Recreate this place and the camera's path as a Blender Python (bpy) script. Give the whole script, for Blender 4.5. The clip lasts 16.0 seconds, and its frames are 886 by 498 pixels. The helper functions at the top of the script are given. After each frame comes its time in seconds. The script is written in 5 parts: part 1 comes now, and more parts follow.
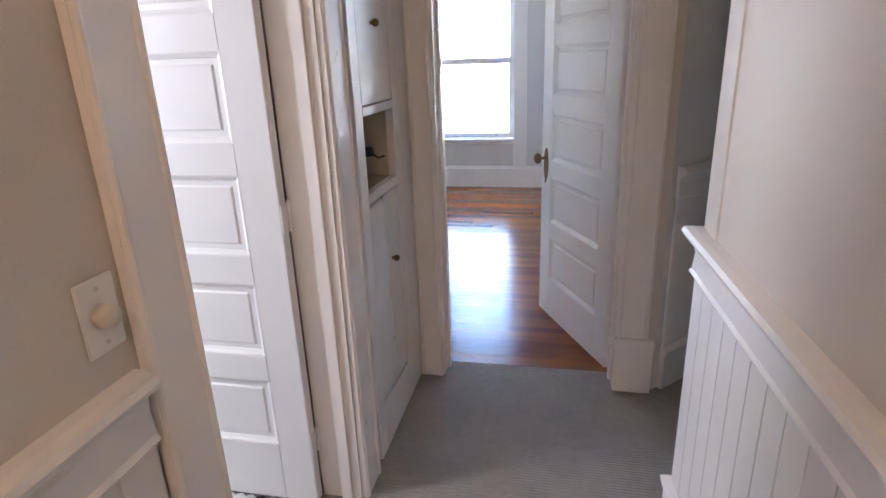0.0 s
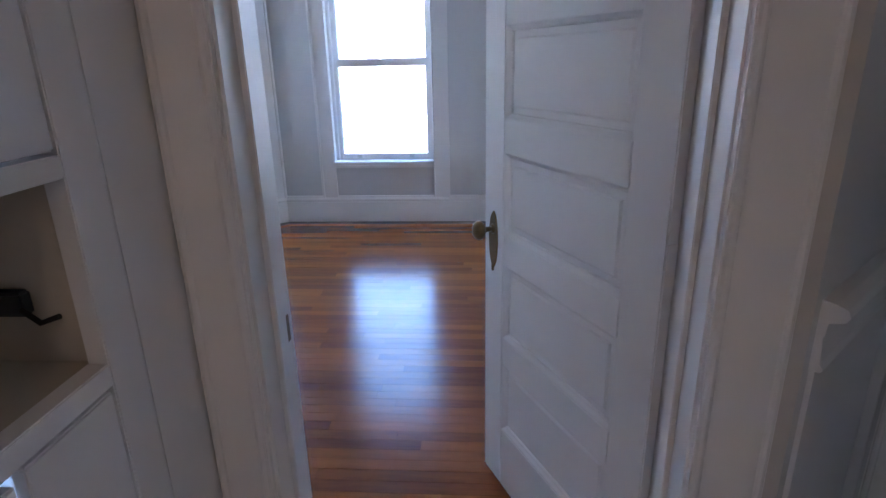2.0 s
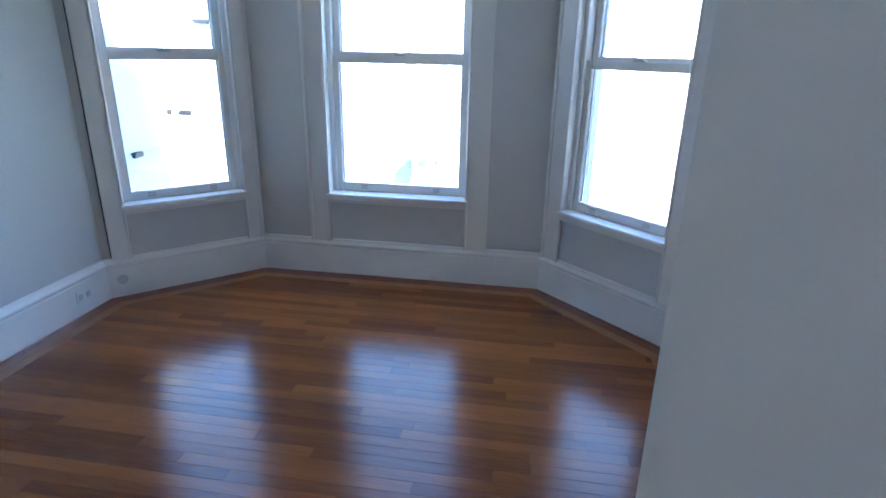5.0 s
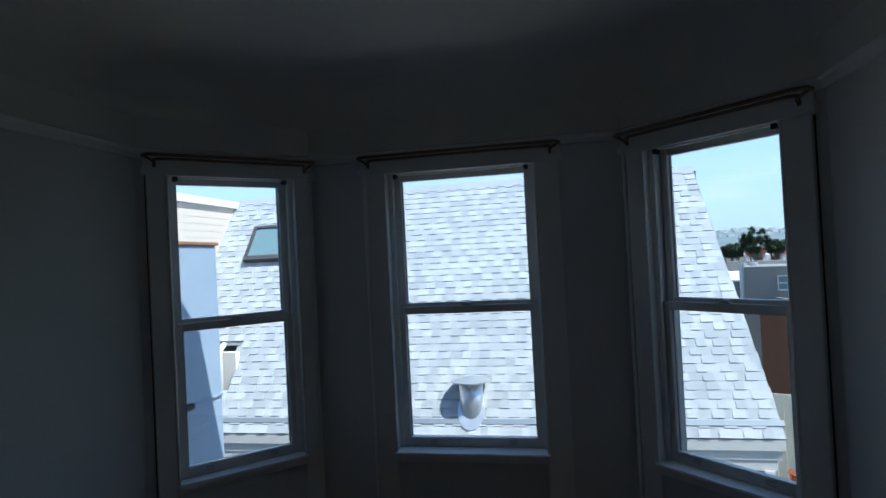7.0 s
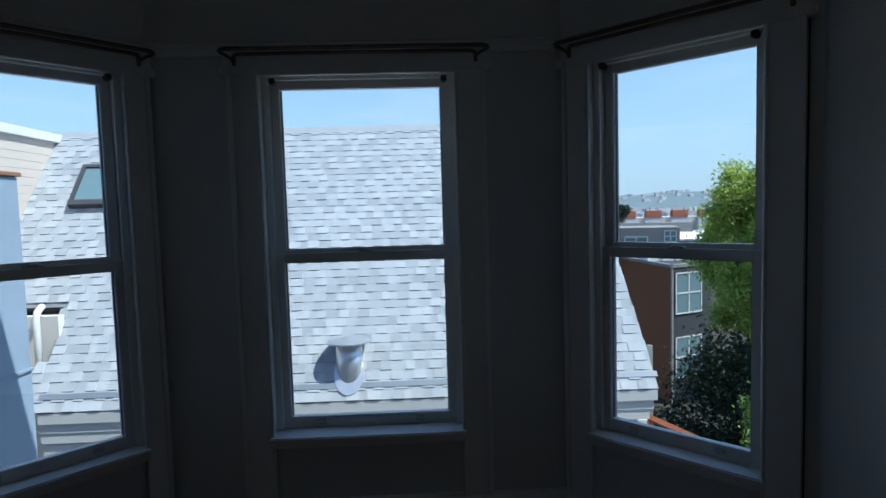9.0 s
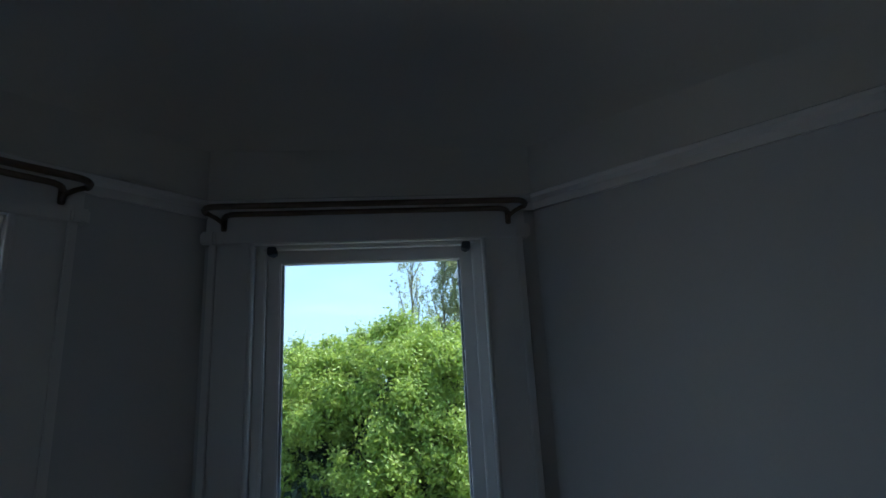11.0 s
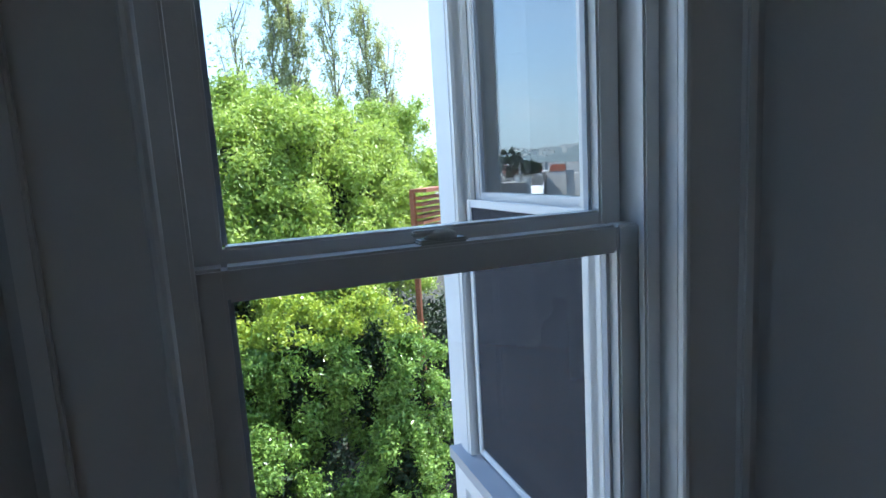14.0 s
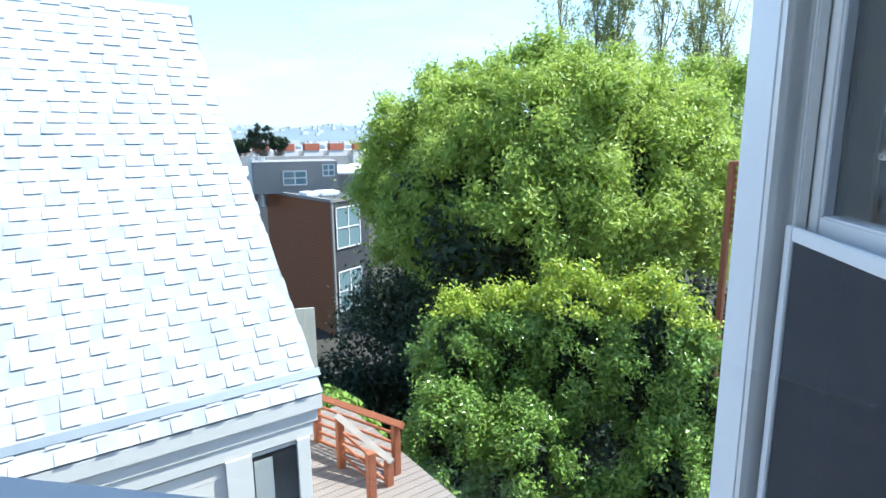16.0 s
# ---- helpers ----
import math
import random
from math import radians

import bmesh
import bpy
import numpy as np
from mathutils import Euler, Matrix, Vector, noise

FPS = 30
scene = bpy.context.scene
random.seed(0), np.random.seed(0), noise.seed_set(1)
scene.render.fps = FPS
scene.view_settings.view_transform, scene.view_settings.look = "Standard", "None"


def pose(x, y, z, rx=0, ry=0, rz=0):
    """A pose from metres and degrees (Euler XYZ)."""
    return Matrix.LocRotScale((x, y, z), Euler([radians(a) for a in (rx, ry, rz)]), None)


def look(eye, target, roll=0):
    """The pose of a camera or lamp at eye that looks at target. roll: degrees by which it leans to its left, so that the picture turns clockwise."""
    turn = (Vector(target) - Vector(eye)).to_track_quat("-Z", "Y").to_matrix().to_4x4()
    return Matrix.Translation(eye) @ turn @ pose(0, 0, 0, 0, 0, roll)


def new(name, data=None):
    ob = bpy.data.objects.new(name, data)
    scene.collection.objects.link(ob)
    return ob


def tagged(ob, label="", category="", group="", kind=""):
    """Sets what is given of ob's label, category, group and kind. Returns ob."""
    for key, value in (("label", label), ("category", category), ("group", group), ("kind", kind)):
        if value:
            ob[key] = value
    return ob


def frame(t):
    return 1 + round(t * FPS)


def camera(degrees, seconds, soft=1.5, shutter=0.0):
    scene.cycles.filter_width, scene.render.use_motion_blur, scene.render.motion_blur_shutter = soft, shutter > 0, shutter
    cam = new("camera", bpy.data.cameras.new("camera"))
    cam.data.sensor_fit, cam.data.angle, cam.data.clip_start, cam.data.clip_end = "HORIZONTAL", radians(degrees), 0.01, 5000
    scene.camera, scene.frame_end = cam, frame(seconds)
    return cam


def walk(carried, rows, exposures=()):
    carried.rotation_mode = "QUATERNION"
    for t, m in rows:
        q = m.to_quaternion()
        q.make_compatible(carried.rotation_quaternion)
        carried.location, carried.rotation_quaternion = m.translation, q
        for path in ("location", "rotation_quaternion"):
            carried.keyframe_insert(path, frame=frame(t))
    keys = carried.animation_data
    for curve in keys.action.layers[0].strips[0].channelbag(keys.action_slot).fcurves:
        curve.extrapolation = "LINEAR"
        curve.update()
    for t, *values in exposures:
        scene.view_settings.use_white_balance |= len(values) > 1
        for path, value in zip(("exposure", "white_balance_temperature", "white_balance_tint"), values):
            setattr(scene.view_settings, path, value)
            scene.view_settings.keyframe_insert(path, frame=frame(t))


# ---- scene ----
cam = camera(76.1, 16.0)
PATH = [
    (0, (1.013, -6.734, 1.494), (0.610, -4.884, 0.850), -2.1),
    (0.5, (0.934, -6.406, 1.496), (0.744, -4.505, 0.906), -0.9),
    (1, (0.875, -6.037, 1.505), (0.874, -4.115, 0.951), -0.7),
    (1.5, (0.891, -5.624, 1.480), (0.836, -3.720, 0.871), -1.2),
    (2, (0.887, -5.244, 1.446), (0.751, -3.353, 0.809), -1.3),
    (2.5, (0.860, -4.905, 1.440), (0.778, -3.025, 0.762), -0.4),
    (3, (0.856, -4.557, 1.377), (0.575, -2.715, 0.652), -0.3),
    (3.2, (0.862, -4.485, 1.404), (0.457, -2.688, 0.629), 1.2),
    (5.3, (0.858, -3.568, 1.481), (0.640, -1.672, 0.885), 1.0),
    (5.5, (0.826, -3.540, 1.491), (0.720, -1.603, 1.006), 1.3),
    (6, (0.748, -3.461, 1.666), (0.624, -1.474, 1.470), -0.9),
    (6.5, (0.597, -3.497, 1.728), (0.391, -1.507, 1.719), -1.7),
    (7, (0.551, -3.495, 1.741), (0.166, -1.532, 1.773), -2.9),
    (7.5, (0.494, -3.468, 1.721), (-0.035, -1.539, 1.703), -2.9),
    (8, (0.436, -3.330, 1.673), (0.085, -1.363, 1.585), -1.6),
    (8.5, (0.366, -3.037, 1.664), (0.209, -1.047, 1.540), -2.6),
    (9, (0.280, -2.814, 1.626), (0.354, -0.820, 1.495), -1.6),
    (9.5, (0.180, -2.551, 1.638), (0.828, -0.660, 1.586), 1.1),
    (10, (0.098, -2.332, 1.708), (1.050, -0.586, 1.917), 0.9),
    (10.2, (0.085, -2.232, 1.744), (1.184, -0.593, 2.065), -0.2),
    (12.3, (0.347, -1.163, 1.806), (2.039, -0.210, 2.285), -3.9),
    (12.5, (0.372, -1.111, 1.805), (2.092, -0.198, 2.261), -4.3),
    (13, (0.373, -0.969, 1.752), (2.168, -0.135, 2.040), -4.5),
    (13.5, (0.471, -0.811, 1.611), (2.336, -0.091, 1.578), -2.3),
    (14, (0.629, -0.761, 1.551), (2.428, 0.063, 1.264), -3.4),
    (14.5, (0.861, -0.756, 1.558), (2.514, 0.315, 1.213), -0.1),
    (15, (1.045, -0.686, 1.552), (2.579, 0.550, 1.211), -1.3),
    (15.5, (1.214, -0.517, 1.596), (2.515, 0.971, 1.288), 0.1),
    (16, (1.320, -0.508, 1.592), (2.454, 1.093, 1.206), -0.6),
]
walk(cam, [(t, look(eye, target, roll)) for t, eye, target, roll in PATH],
     exposures=[(0, 5.5, 6300, 18), (0.5, 5.3, 5850, 19), (1, 5.15, 5700, 20), (1.5, 4.85, 5500, 19), (3.2, 4.85, 5550, 18), (5.3, 4.1, 5450, 8), (5.7, 3.3, 5500, 7), (6.1, 2.7, 5600, 6), (6.5, 1.3, 5700, 5),
                (7, 0.95, 5600, 5), (7.4, 0.65, 5600, 5), (10.2, 0.65, 5500, 5), (12.3, 2.4, 5850, 5), (13, 2.15, 5700, 5), (13.5, 1.95, 5800, 5), (14.5, 1.85, 5800, 7), (15, 2.0, 5800, 7), (15.5, 1.7, 5900, 6), (16, 1.6, 5800, 6)])

scene.view_settings.exposure = 0.0

# ---- world and sun ----
SUN_DIR = Vector((0.491, -0.198, 0.848)).normalized()
world = bpy.data.worlds.new("sky")
scene.world = world
world.use_nodes = True
wn = world.node_tree
sky = wn.nodes.new("ShaderNodeTexSky")
sky.sky_type = "NISHITA"
sky.sun_disc = False
sky.sun_elevation = math.asin(SUN_DIR.z)
sky.sun_rotation = math.atan2(SUN_DIR.x, SUN_DIR.y)
sky.air_density, sky.dust_density, sky.ozone_density = 1.0, 0.15, 1.6
wn.nodes["Background"].inputs["Strength"].default_value = 0.14
# thin low clouds in the sky itself
tc = wn.nodes.new("ShaderNodeTexCoord")
sep = wn.nodes.new("ShaderNodeSeparateXYZ")
wn.links.new(tc.outputs["Generated"], sep.inputs[0])
mp = wn.nodes.new("ShaderNodeMapping")
mp.inputs["Scale"].default_value = (3, 3, 16)
wn.links.new(tc.outputs["Generated"], mp.inputs[0])
cn = wn.nodes.new("ShaderNodeTexNoise")
cn.inputs["Scale"].default_value, cn.inputs["Detail"].default_value = 1.6, 7
wn.links.new(mp.outputs[0], cn.inputs["Vector"])
cr = wn.nodes.new("ShaderNodeValToRGB")
cr.color_ramp.elements[0].position, cr.color_ramp.elements[1].position = 0.52, 0.72
wn.links.new(cn.outputs["Fac"], cr.inputs[0])
low = wn.nodes.new("ShaderNodeMapRange")
low.inputs[1].default_value, low.inputs[2].default_value = 0.02, 0.34
low.inputs[3].default_value, low.inputs[4].default_value = 0.5, 0.0
wn.links.new(sep.outputs["Z"], low.inputs[0])
cm = wn.nodes.new("ShaderNodeMath")
cm.operation = "MULTIPLY"
wn.links.new(cr.outputs[0], cm.inputs[0])
wn.links.new(low.outputs[0], cm.inputs[1])
mx = wn.nodes.new("ShaderNodeMix")
mx.data_type = "RGBA"
wn.links.new(cm.outputs[0], mx.inputs["Factor"])
mx.inputs["B"].default_value = (4.0, 4.3, 4.7, 1)
# pale blue haze towards the horizon
haze = wn.nodes.new("ShaderNodeMapRange")
haze.inputs[1].default_value, haze.inputs[2].default_value = 0.0, 0.42
haze.inputs[3].default_value, haze.inputs[4].default_value = 0.92, 0.0
wn.links.new(sep.outputs["Z"], haze.inputs[0])
hz = wn.nodes.new("ShaderNodeMix")
hz.data_type = "RGBA"
wn.links.new(haze.outputs[0], hz.inputs["Factor"])
wn.links.new(sky.outputs[0], hz.inputs["A"])
hz.inputs["B"].default_value = (2.25, 3.0, 3.85, 1)
wn.links.new(hz.outputs["Result"], mx.inputs["A"])
wn.links.new(mx.outputs["Result"], wn.nodes["Background"].inputs["Color"])

sun = new("sun", bpy.data.lights.new("sun", "SUN"))
sun.data.energy, sun.data.angle, sun.data.color = 4.5, radians(0.53), (1.0, 0.95, 0.87)
sun.matrix_world = look(SUN_DIR * 60, (0, 0, 0))


def daylight(name, m, wide, high, watts, color):
    """An area lamp that stands in for the sky's light at an opening."""
    lamp = new(name, bpy.data.lights.new(name, "AREA"))
    lamp.data.shape, lamp.data.size, lamp.data.size_y = "RECTANGLE", wide, high
    lamp.data.energy, lamp.data.color = watts, color
    lamp.matrix_world = m
    return lamp


SKY_TINT = (0.82, 0.91, 1.0)
daylight("bathroom_window", look((-1.6, -6.15, 1.6), (0.3, -5.5, 1.2)), 0.7, 1.0, 1.1, (0.93, 0.95, 1.0))
daylight("next_room_window", look((5.23, -0.12, 1.43), (4.9, -4.0, 1.2)), 0.66, 1.8, 0.35, SKY_TINT)


# ---- materials ----


def material(name, color, rough=0.5, metal=0.0, vary=0.06, scale=6.0, bump=0.0, bump_scale=60.0, color2=None, spec=0.5, coat=0.0,
             random=0.0, island=0.0, stretch=(1, 1, 1)):
    m = bpy.data.materials.new(name)
    m.use_nodes = True
    nt = m.node_tree
    b = nt.nodes["Principled BSDF"]
    b.inputs["Roughness"].default_value, b.inputs["Metallic"].default_value = rough, metal
    b.inputs["Specular IOR Level"].default_value, b.inputs["Coat Weight"].default_value = spec, coat
    b.inputs["Coat Roughness"].default_value = 0.12
    co = nt.nodes.new("ShaderNodeTexCoord")
    mapping = nt.nodes.new("ShaderNodeMapping")
    mapping.inputs["Scale"].default_value = stretch
    nt.links.new(co.outputs["Object"], mapping.inputs[0])
    big, small = nt.nodes.new("ShaderNodeTexNoise"), nt.nodes.new("ShaderNodeTexNoise")
    for n, sc, de in ((big, scale * 0.22, 3), (small, scale, 6)):
        n.inputs["Scale"].default_value, n.inputs["Detail"].default_value = sc, de
        nt.links.new(mapping.outputs[0], n.inputs["Vector"])
    add = nt.nodes.new("ShaderNodeMath")
    add.operation = "ADD"
    nt.links.new(big.outputs["Fac"], add.inputs[0])
    nt.links.new(small.outputs["Fac"], add.inputs[1])
    fac = add.outputs[0]
    span = 2.0
    if random or island:
        src = nt.nodes.new("ShaderNodeObjectInfo" if random else "ShaderNodeNewGeometry")
        rnd = src.outputs["Random" if random else "Random Per Island"]
        mul = nt.nodes.new("ShaderNodeMath")
        mul.operation = "MULTIPLY_ADD"
        mul.inputs[1].default_value = random or island
        nt.links.new(rnd, mul.inputs[0])
        nt.links.new(fac, mul.inputs[2])
        fac = mul.outputs[0]
        span += random or island
    rng = nt.nodes.new("ShaderNodeMapRange")
    rng.inputs[1].default_value, rng.inputs[2].default_value = 0.5, span - 0.5
    nt.links.new(fac, rng.inputs[0])
    mix = nt.nodes.new("ShaderNodeMix")
    mix.data_type = "RGBA"
    c2 = color2 or tuple(min(1, c * (1 + vary)) for c in color)
    c1 = color if color2 else tuple(c * (1 - vary) for c in color)
    mix.inputs["A"].default_value, mix.inputs["B"].default_value = (*c1, 1), (*c2, 1)
    nt.links.new(rng.outputs[0], mix.inputs["Factor"])
    nt.links.new(mix.outputs["Result"], b.inputs["Base Color"])
    rr = nt.nodes.new("ShaderNodeMapRange")
    rr.inputs[3].default_value, rr.inputs[4].default_value = max(0.02, rough * 0.82), min(1, rough * 1.18)
    nt.links.new(small.outputs["Fac"], rr.inputs[0])
    nt.links.new(rr.outputs[0], b.inputs["Roughness"])
    if bump:
        bn = nt.nodes.new("ShaderNodeTexNoise")
        bn.inputs["Scale"].default_value, bn.inputs["Detail"].default_value = bump_scale, 4
        nt.links.new(mapping.outputs[0], bn.inputs["Vector"])
        bu = nt.nodes.new("ShaderNodeBump")
        bu.inputs["Strength"].default_value, bu.inputs["Distance"].default_value = bump, 0.004
        nt.links.new(bn.outputs["Fac"], bu.inputs["Height"])
        nt.links.new(bu.outputs[0], b.inputs["Normal"])
    return m


M_WALL = material("grey_blue_wall_paint", (0.66, 0.655, 0.64), 0.55, vary=0.03, scale=2.5, bump=0.12, bump_scale=180)
M_FRIEZE = material("cream_plaster", (0.74, 0.71, 0.65), 0.7, vary=0.03, scale=2.0, bump=0.12, bump_scale=120)
M_TRIM = material("white_trim_paint", (0.83, 0.81, 0.78), 0.30, vary=0.025, scale=9, bump=0.10, bump_scale=45)
M_DOOR = material("white_door_paint", (0.80, 0.80, 0.80), 0.34, vary=0.025, scale=7, bump=0.10, bump_scale=50)
M_HALL = material("beige_hall_paint", (0.62, 0.58, 0.53), 0.6, vary=0.03, scale=2.5, bump=0.12, bump_scale=150)
M_WAINS = material("white_wainscot_paint", (0.78, 0.77, 0.755), 0.36, vary=0.03, scale=8, bump=0.12, bump_scale=40)
M_NICHE = material("niche_cream_paint", (0.56, 0.50, 0.40), 0.6, vary=0.12, scale=9)
M_OAK = material("varnished_oak", (0.092, 0.021, 0.0045), 0.20, vary=0.2, scale=9, bump=0.05, bump_scale=30, color2=(0.37, 0.122, 0.026),
                 spec=0.28, coat=0.08, random=1.3, stretch=(1, 14, 1))
M_BORDER = material("red_brown_border_wood", (0.17, 0.055, 0.02), 0.2, vary=0.2, scale=10, bump=0.05, bump_scale=30, color2=(0.30, 0.11, 0.04),
                    coat=0.3, random=0.6)
M_BLOND = material("blond_border_wood", (0.30, 0.115, 0.035), 0.2, vary=0.2, scale=10, bump=0.05, bump_scale=30, color2=(0.46, 0.20, 0.065), coat=0.3, random=0.6)
M_SUBFLOOR = material("dark_floor_joint", (0.05, 0.02, 0.01), 0.6, vary=0.2)
M_BRASS = material("aged_brass", (0.19, 0.13, 0.06), 0.34, 1.0, vary=0.25, scale=40)
M_BRONZE = material("dark_bronze", (0.20, 0.145, 0.105), 0.34, 0.8, vary=0.25, scale=30)
M_IRON = material("dark_iron", (0.07, 0.08, 0.085), 0.5, 0.5, vary=0.2, scale=30)
M_DARK = material("dark_socket", (0.012, 0.011, 0.010), 0.6, vary=0.2)
M_PLASTIC = material("ivory_plastic", (0.72, 0.68, 0.58), 0.35, vary=0.02)
M_WHITEPL = material("white_plastic", (0.80, 0.80, 0.78), 0.35, vary=0.02)
M_VENT = material("beige_enamel", (0.60, 0.59, 0.55), 0.45, vary=0.04)
M_EXT = material("white_exterior_paint", (0.86, 0.86, 0.86), 0.5, vary=0.04, scale=5, bump=0.2, bump_scale=35)
M_EXTGREY = material("weathered_grey_paint", (0.48, 0.49, 0.52), 0.6, vary=0.12, scale=12, bump=0.2, bump_scale=40)
M_SHINGLE = material("pale_grey_asphalt_shingle", (0.255, 0.275, 0.29), 0.9, vary=0.1, scale=16, bump=0.6, bump_scale=160, color2=(0.47, 0.485, 0.495), random=1.2)
M_SHINGLE_S = material("pale_grey_asphalt_shingle_far", (0.255, 0.275, 0.29), 0.9, vary=0.1, scale=16, bump=0.6, bump_scale=160, color2=(0.47, 0.485, 0.495), island=1.2)
M_FELT = material("shingle_underlay", (0.20, 0.21, 0.22), 0.95, vary=0.2, scale=20)
M_FLASH = material("grey_zinc_flashing", (0.20, 0.23, 0.26), 0.55, 0.2, vary=0.1, scale=14)
M_GALV = material("galvanised_steel", (0.62, 0.63, 0.64), 0.38, 0.85, vary=0.10, scale=10)
M_FASCIA = material("cream_fascia_paint", (0.70, 0.68, 0.63), 0.55, vary=0.05, scale=6)
M_CREAM = material("cream_clapboard_paint", (0.74, 0.70, 0.63), 0.6, vary=0.04, scale=5)
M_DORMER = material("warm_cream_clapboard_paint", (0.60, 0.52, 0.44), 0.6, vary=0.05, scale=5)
M_STUCCO = material("pale_blue_grey_stucco", (0.29, 0.36, 0.45), 0.85, vary=0.10, scale=5, bump=0.4, bump_scale=70)
M_RUST = material("rust_brown_coping", (0.30, 0.14, 0.07), 0.7, vary=0.3, scale=14)
M_REDWOOD = material("red_stained_timber", (0.24, 0.07, 0.03), 0.6, vary=0.2, scale=10, color2=(0.36, 0.125, 0.055), random=0.5)
M_DECK = material("weathered_deck_boards", (0.15, 0.12, 0.10), 0.75, vary=0.2, scale=10, color2=(0.235, 0.195, 0.165), random=0.8)
M_GREYWOOD = material("sun_bleached_handrail", (0.36, 0.32, 0.28), 0.75, vary=0.2, scale=12)
M_BROWN = material("rust_brown_shingle_siding", (0.15, 0.046, 0.013), 0.8, vary=0.2, scale=4, color2=(0.25, 0.083, 0.024), stretch=(6, 6, 1))
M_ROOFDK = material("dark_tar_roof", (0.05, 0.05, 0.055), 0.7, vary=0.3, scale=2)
M_ROOFWH = material("white_coated_roof", (0.78, 0.78, 0.77), 0.7, vary=0.05, scale=0.6)
M_GREYSID = material("grey_weathered_siding", (0.24, 0.225, 0.205), 0.8, vary=0.12, scale=2, stretch=(1, 1, 8))
M_REDTILE = material("red_brick_parapet", (0.42, 0.13, 0.07), 0.85, vary=0.15, scale=1)
M_FARWALL = material("pale_distant_wall", (0.62, 0.60, 0.57), 0.8, vary=0.12, scale=0.3, island=0.8)
# Blue-grey haze of distance is mixed into the woods' colour.
M_HILL = material("hazed_hill_woods", (0.10, 0.135, 0.145), 0.95, vary=0.3, scale=0.04, color2=(0.17, 0.21, 0.22))
# Ground colour is lowered so that the garden's deep shade is in it.
M_GROUND = material("shade_dark_ground", (0.022, 0.019, 0.013), 0.95, vary=0.3, scale=0.8, color2=(0.045, 0.038, 0.026))
M_BARK = material("grey_brown_bark", (0.21, 0.175, 0.135), 0.9, vary=0.3, scale=8, bump=0.5, bump_scale=20)


def leaf_material(name, color, color2, rough, glow, scale, island=1.2):
    """Leaves let part of the light through."""
    m = material(name, color, rough, vary=0.3, scale=scale, color2=color2, island=island)
    nt = m.node_tree
    b, out = nt.nodes["Principled BSDF"], nt.nodes["Material Output"]
    tl, ms = nt.nodes.new("ShaderNodeBsdfTranslucent"), nt.nodes.new("ShaderNodeMixShader")
    nt.links.new(b.inputs["Base Color"].links[0].from_socket, tl.inputs["Color"])
    ms.inputs[0].default_value = glow
    nt.links.new(b.outputs[0], ms.inputs[1])
    nt.links.new(tl.outputs[0], ms.inputs[2])
    nt.links.new(ms.outputs[0], out.inputs["Surface"])
    return m


M_LEAF = leaf_material("fresh_green_leaf", (0.17, 0.27, 0.036), (0.60, 0.70, 0.14), 0.5, 0.40, 0.6)
M_LEAF2 = leaf_material("glossy_dark_leaf", (0.065, 0.145, 0.024), (0.36, 0.51, 0.105), 0.24, 0.30, 0.9, 1.0)
M_LEAF3 = leaf_material("yellow_green_new_leaf", (0.26, 0.36, 0.03), (0.54, 0.60, 0.075), 0.42, 0.36, 0.9, 1.0)
M_LEAF4 = leaf_material("poplar_leaf", (0.34, 0.38, 0.14), (0.60, 0.60, 0.28), 0.5, 0.48, 0.3)
# Near-black green: the deep shade of yard and crowns is in this colour.
M_LEAF5 = leaf_material("shade_painted_leaf", (0.010, 0.021, 0.007), (0.032, 0.060, 0.016), 0.75, 0.1, 0.9, 1.0)
# Fence grey is darkened so the yard's shade sits in the colour.
M_FENCE = material("shade_darkened_fence", (0.09, 0.07, 0.055), 0.85, vary=0.2, scale=3)
M_TARP = material("pale_tarpaulin", (0.45, 0.46, 0.40), 0.6, vary=0.12, scale=4)
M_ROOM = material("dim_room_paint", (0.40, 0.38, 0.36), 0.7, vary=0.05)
M_TILE_W = material("white_mosaic_tile", (0.78, 0.77, 0.74), 0.25, vary=0.04)
M_TILE_B = material("black_mosaic_tile", (0.015, 0.015, 0.016), 0.25, vary=0.1)


def carpet_material():
    m = material("ribbed_grey_carpet", (0.29, 0.265, 0.245), 0.95, vary=0.16, scale=30, bump=0.5, bump_scale=260)
    nt = m.node_tree
    b = nt.nodes["Principled BSDF"]
    co = nt.nodes.new("ShaderNodeTexCoord")
    w = nt.nodes.new("ShaderNodeTexWave")
    w.wave_type, w.bands_direction = "BANDS", "Y"
    w.inputs["Scale"].default_value, w.inputs["Distortion"].default_value, w.inputs["Detail"].default_value = 22, 0.25, 1
    w.inputs["Detail Scale"].default_value = 6
    nt.links.new(co.outputs["Object"], w.inputs["Vector"])
    bu = nt.nodes.new("ShaderNodeBump")
    bu.inputs["Strength"].default_value, bu.inputs["Distance"].default_value = 0.55, 0.005
    nt.links.new(w.outputs["Fac"], bu.inputs["Height"])
    nt.links.new(bu.outputs[0], b.inputs["Normal"])
    return m


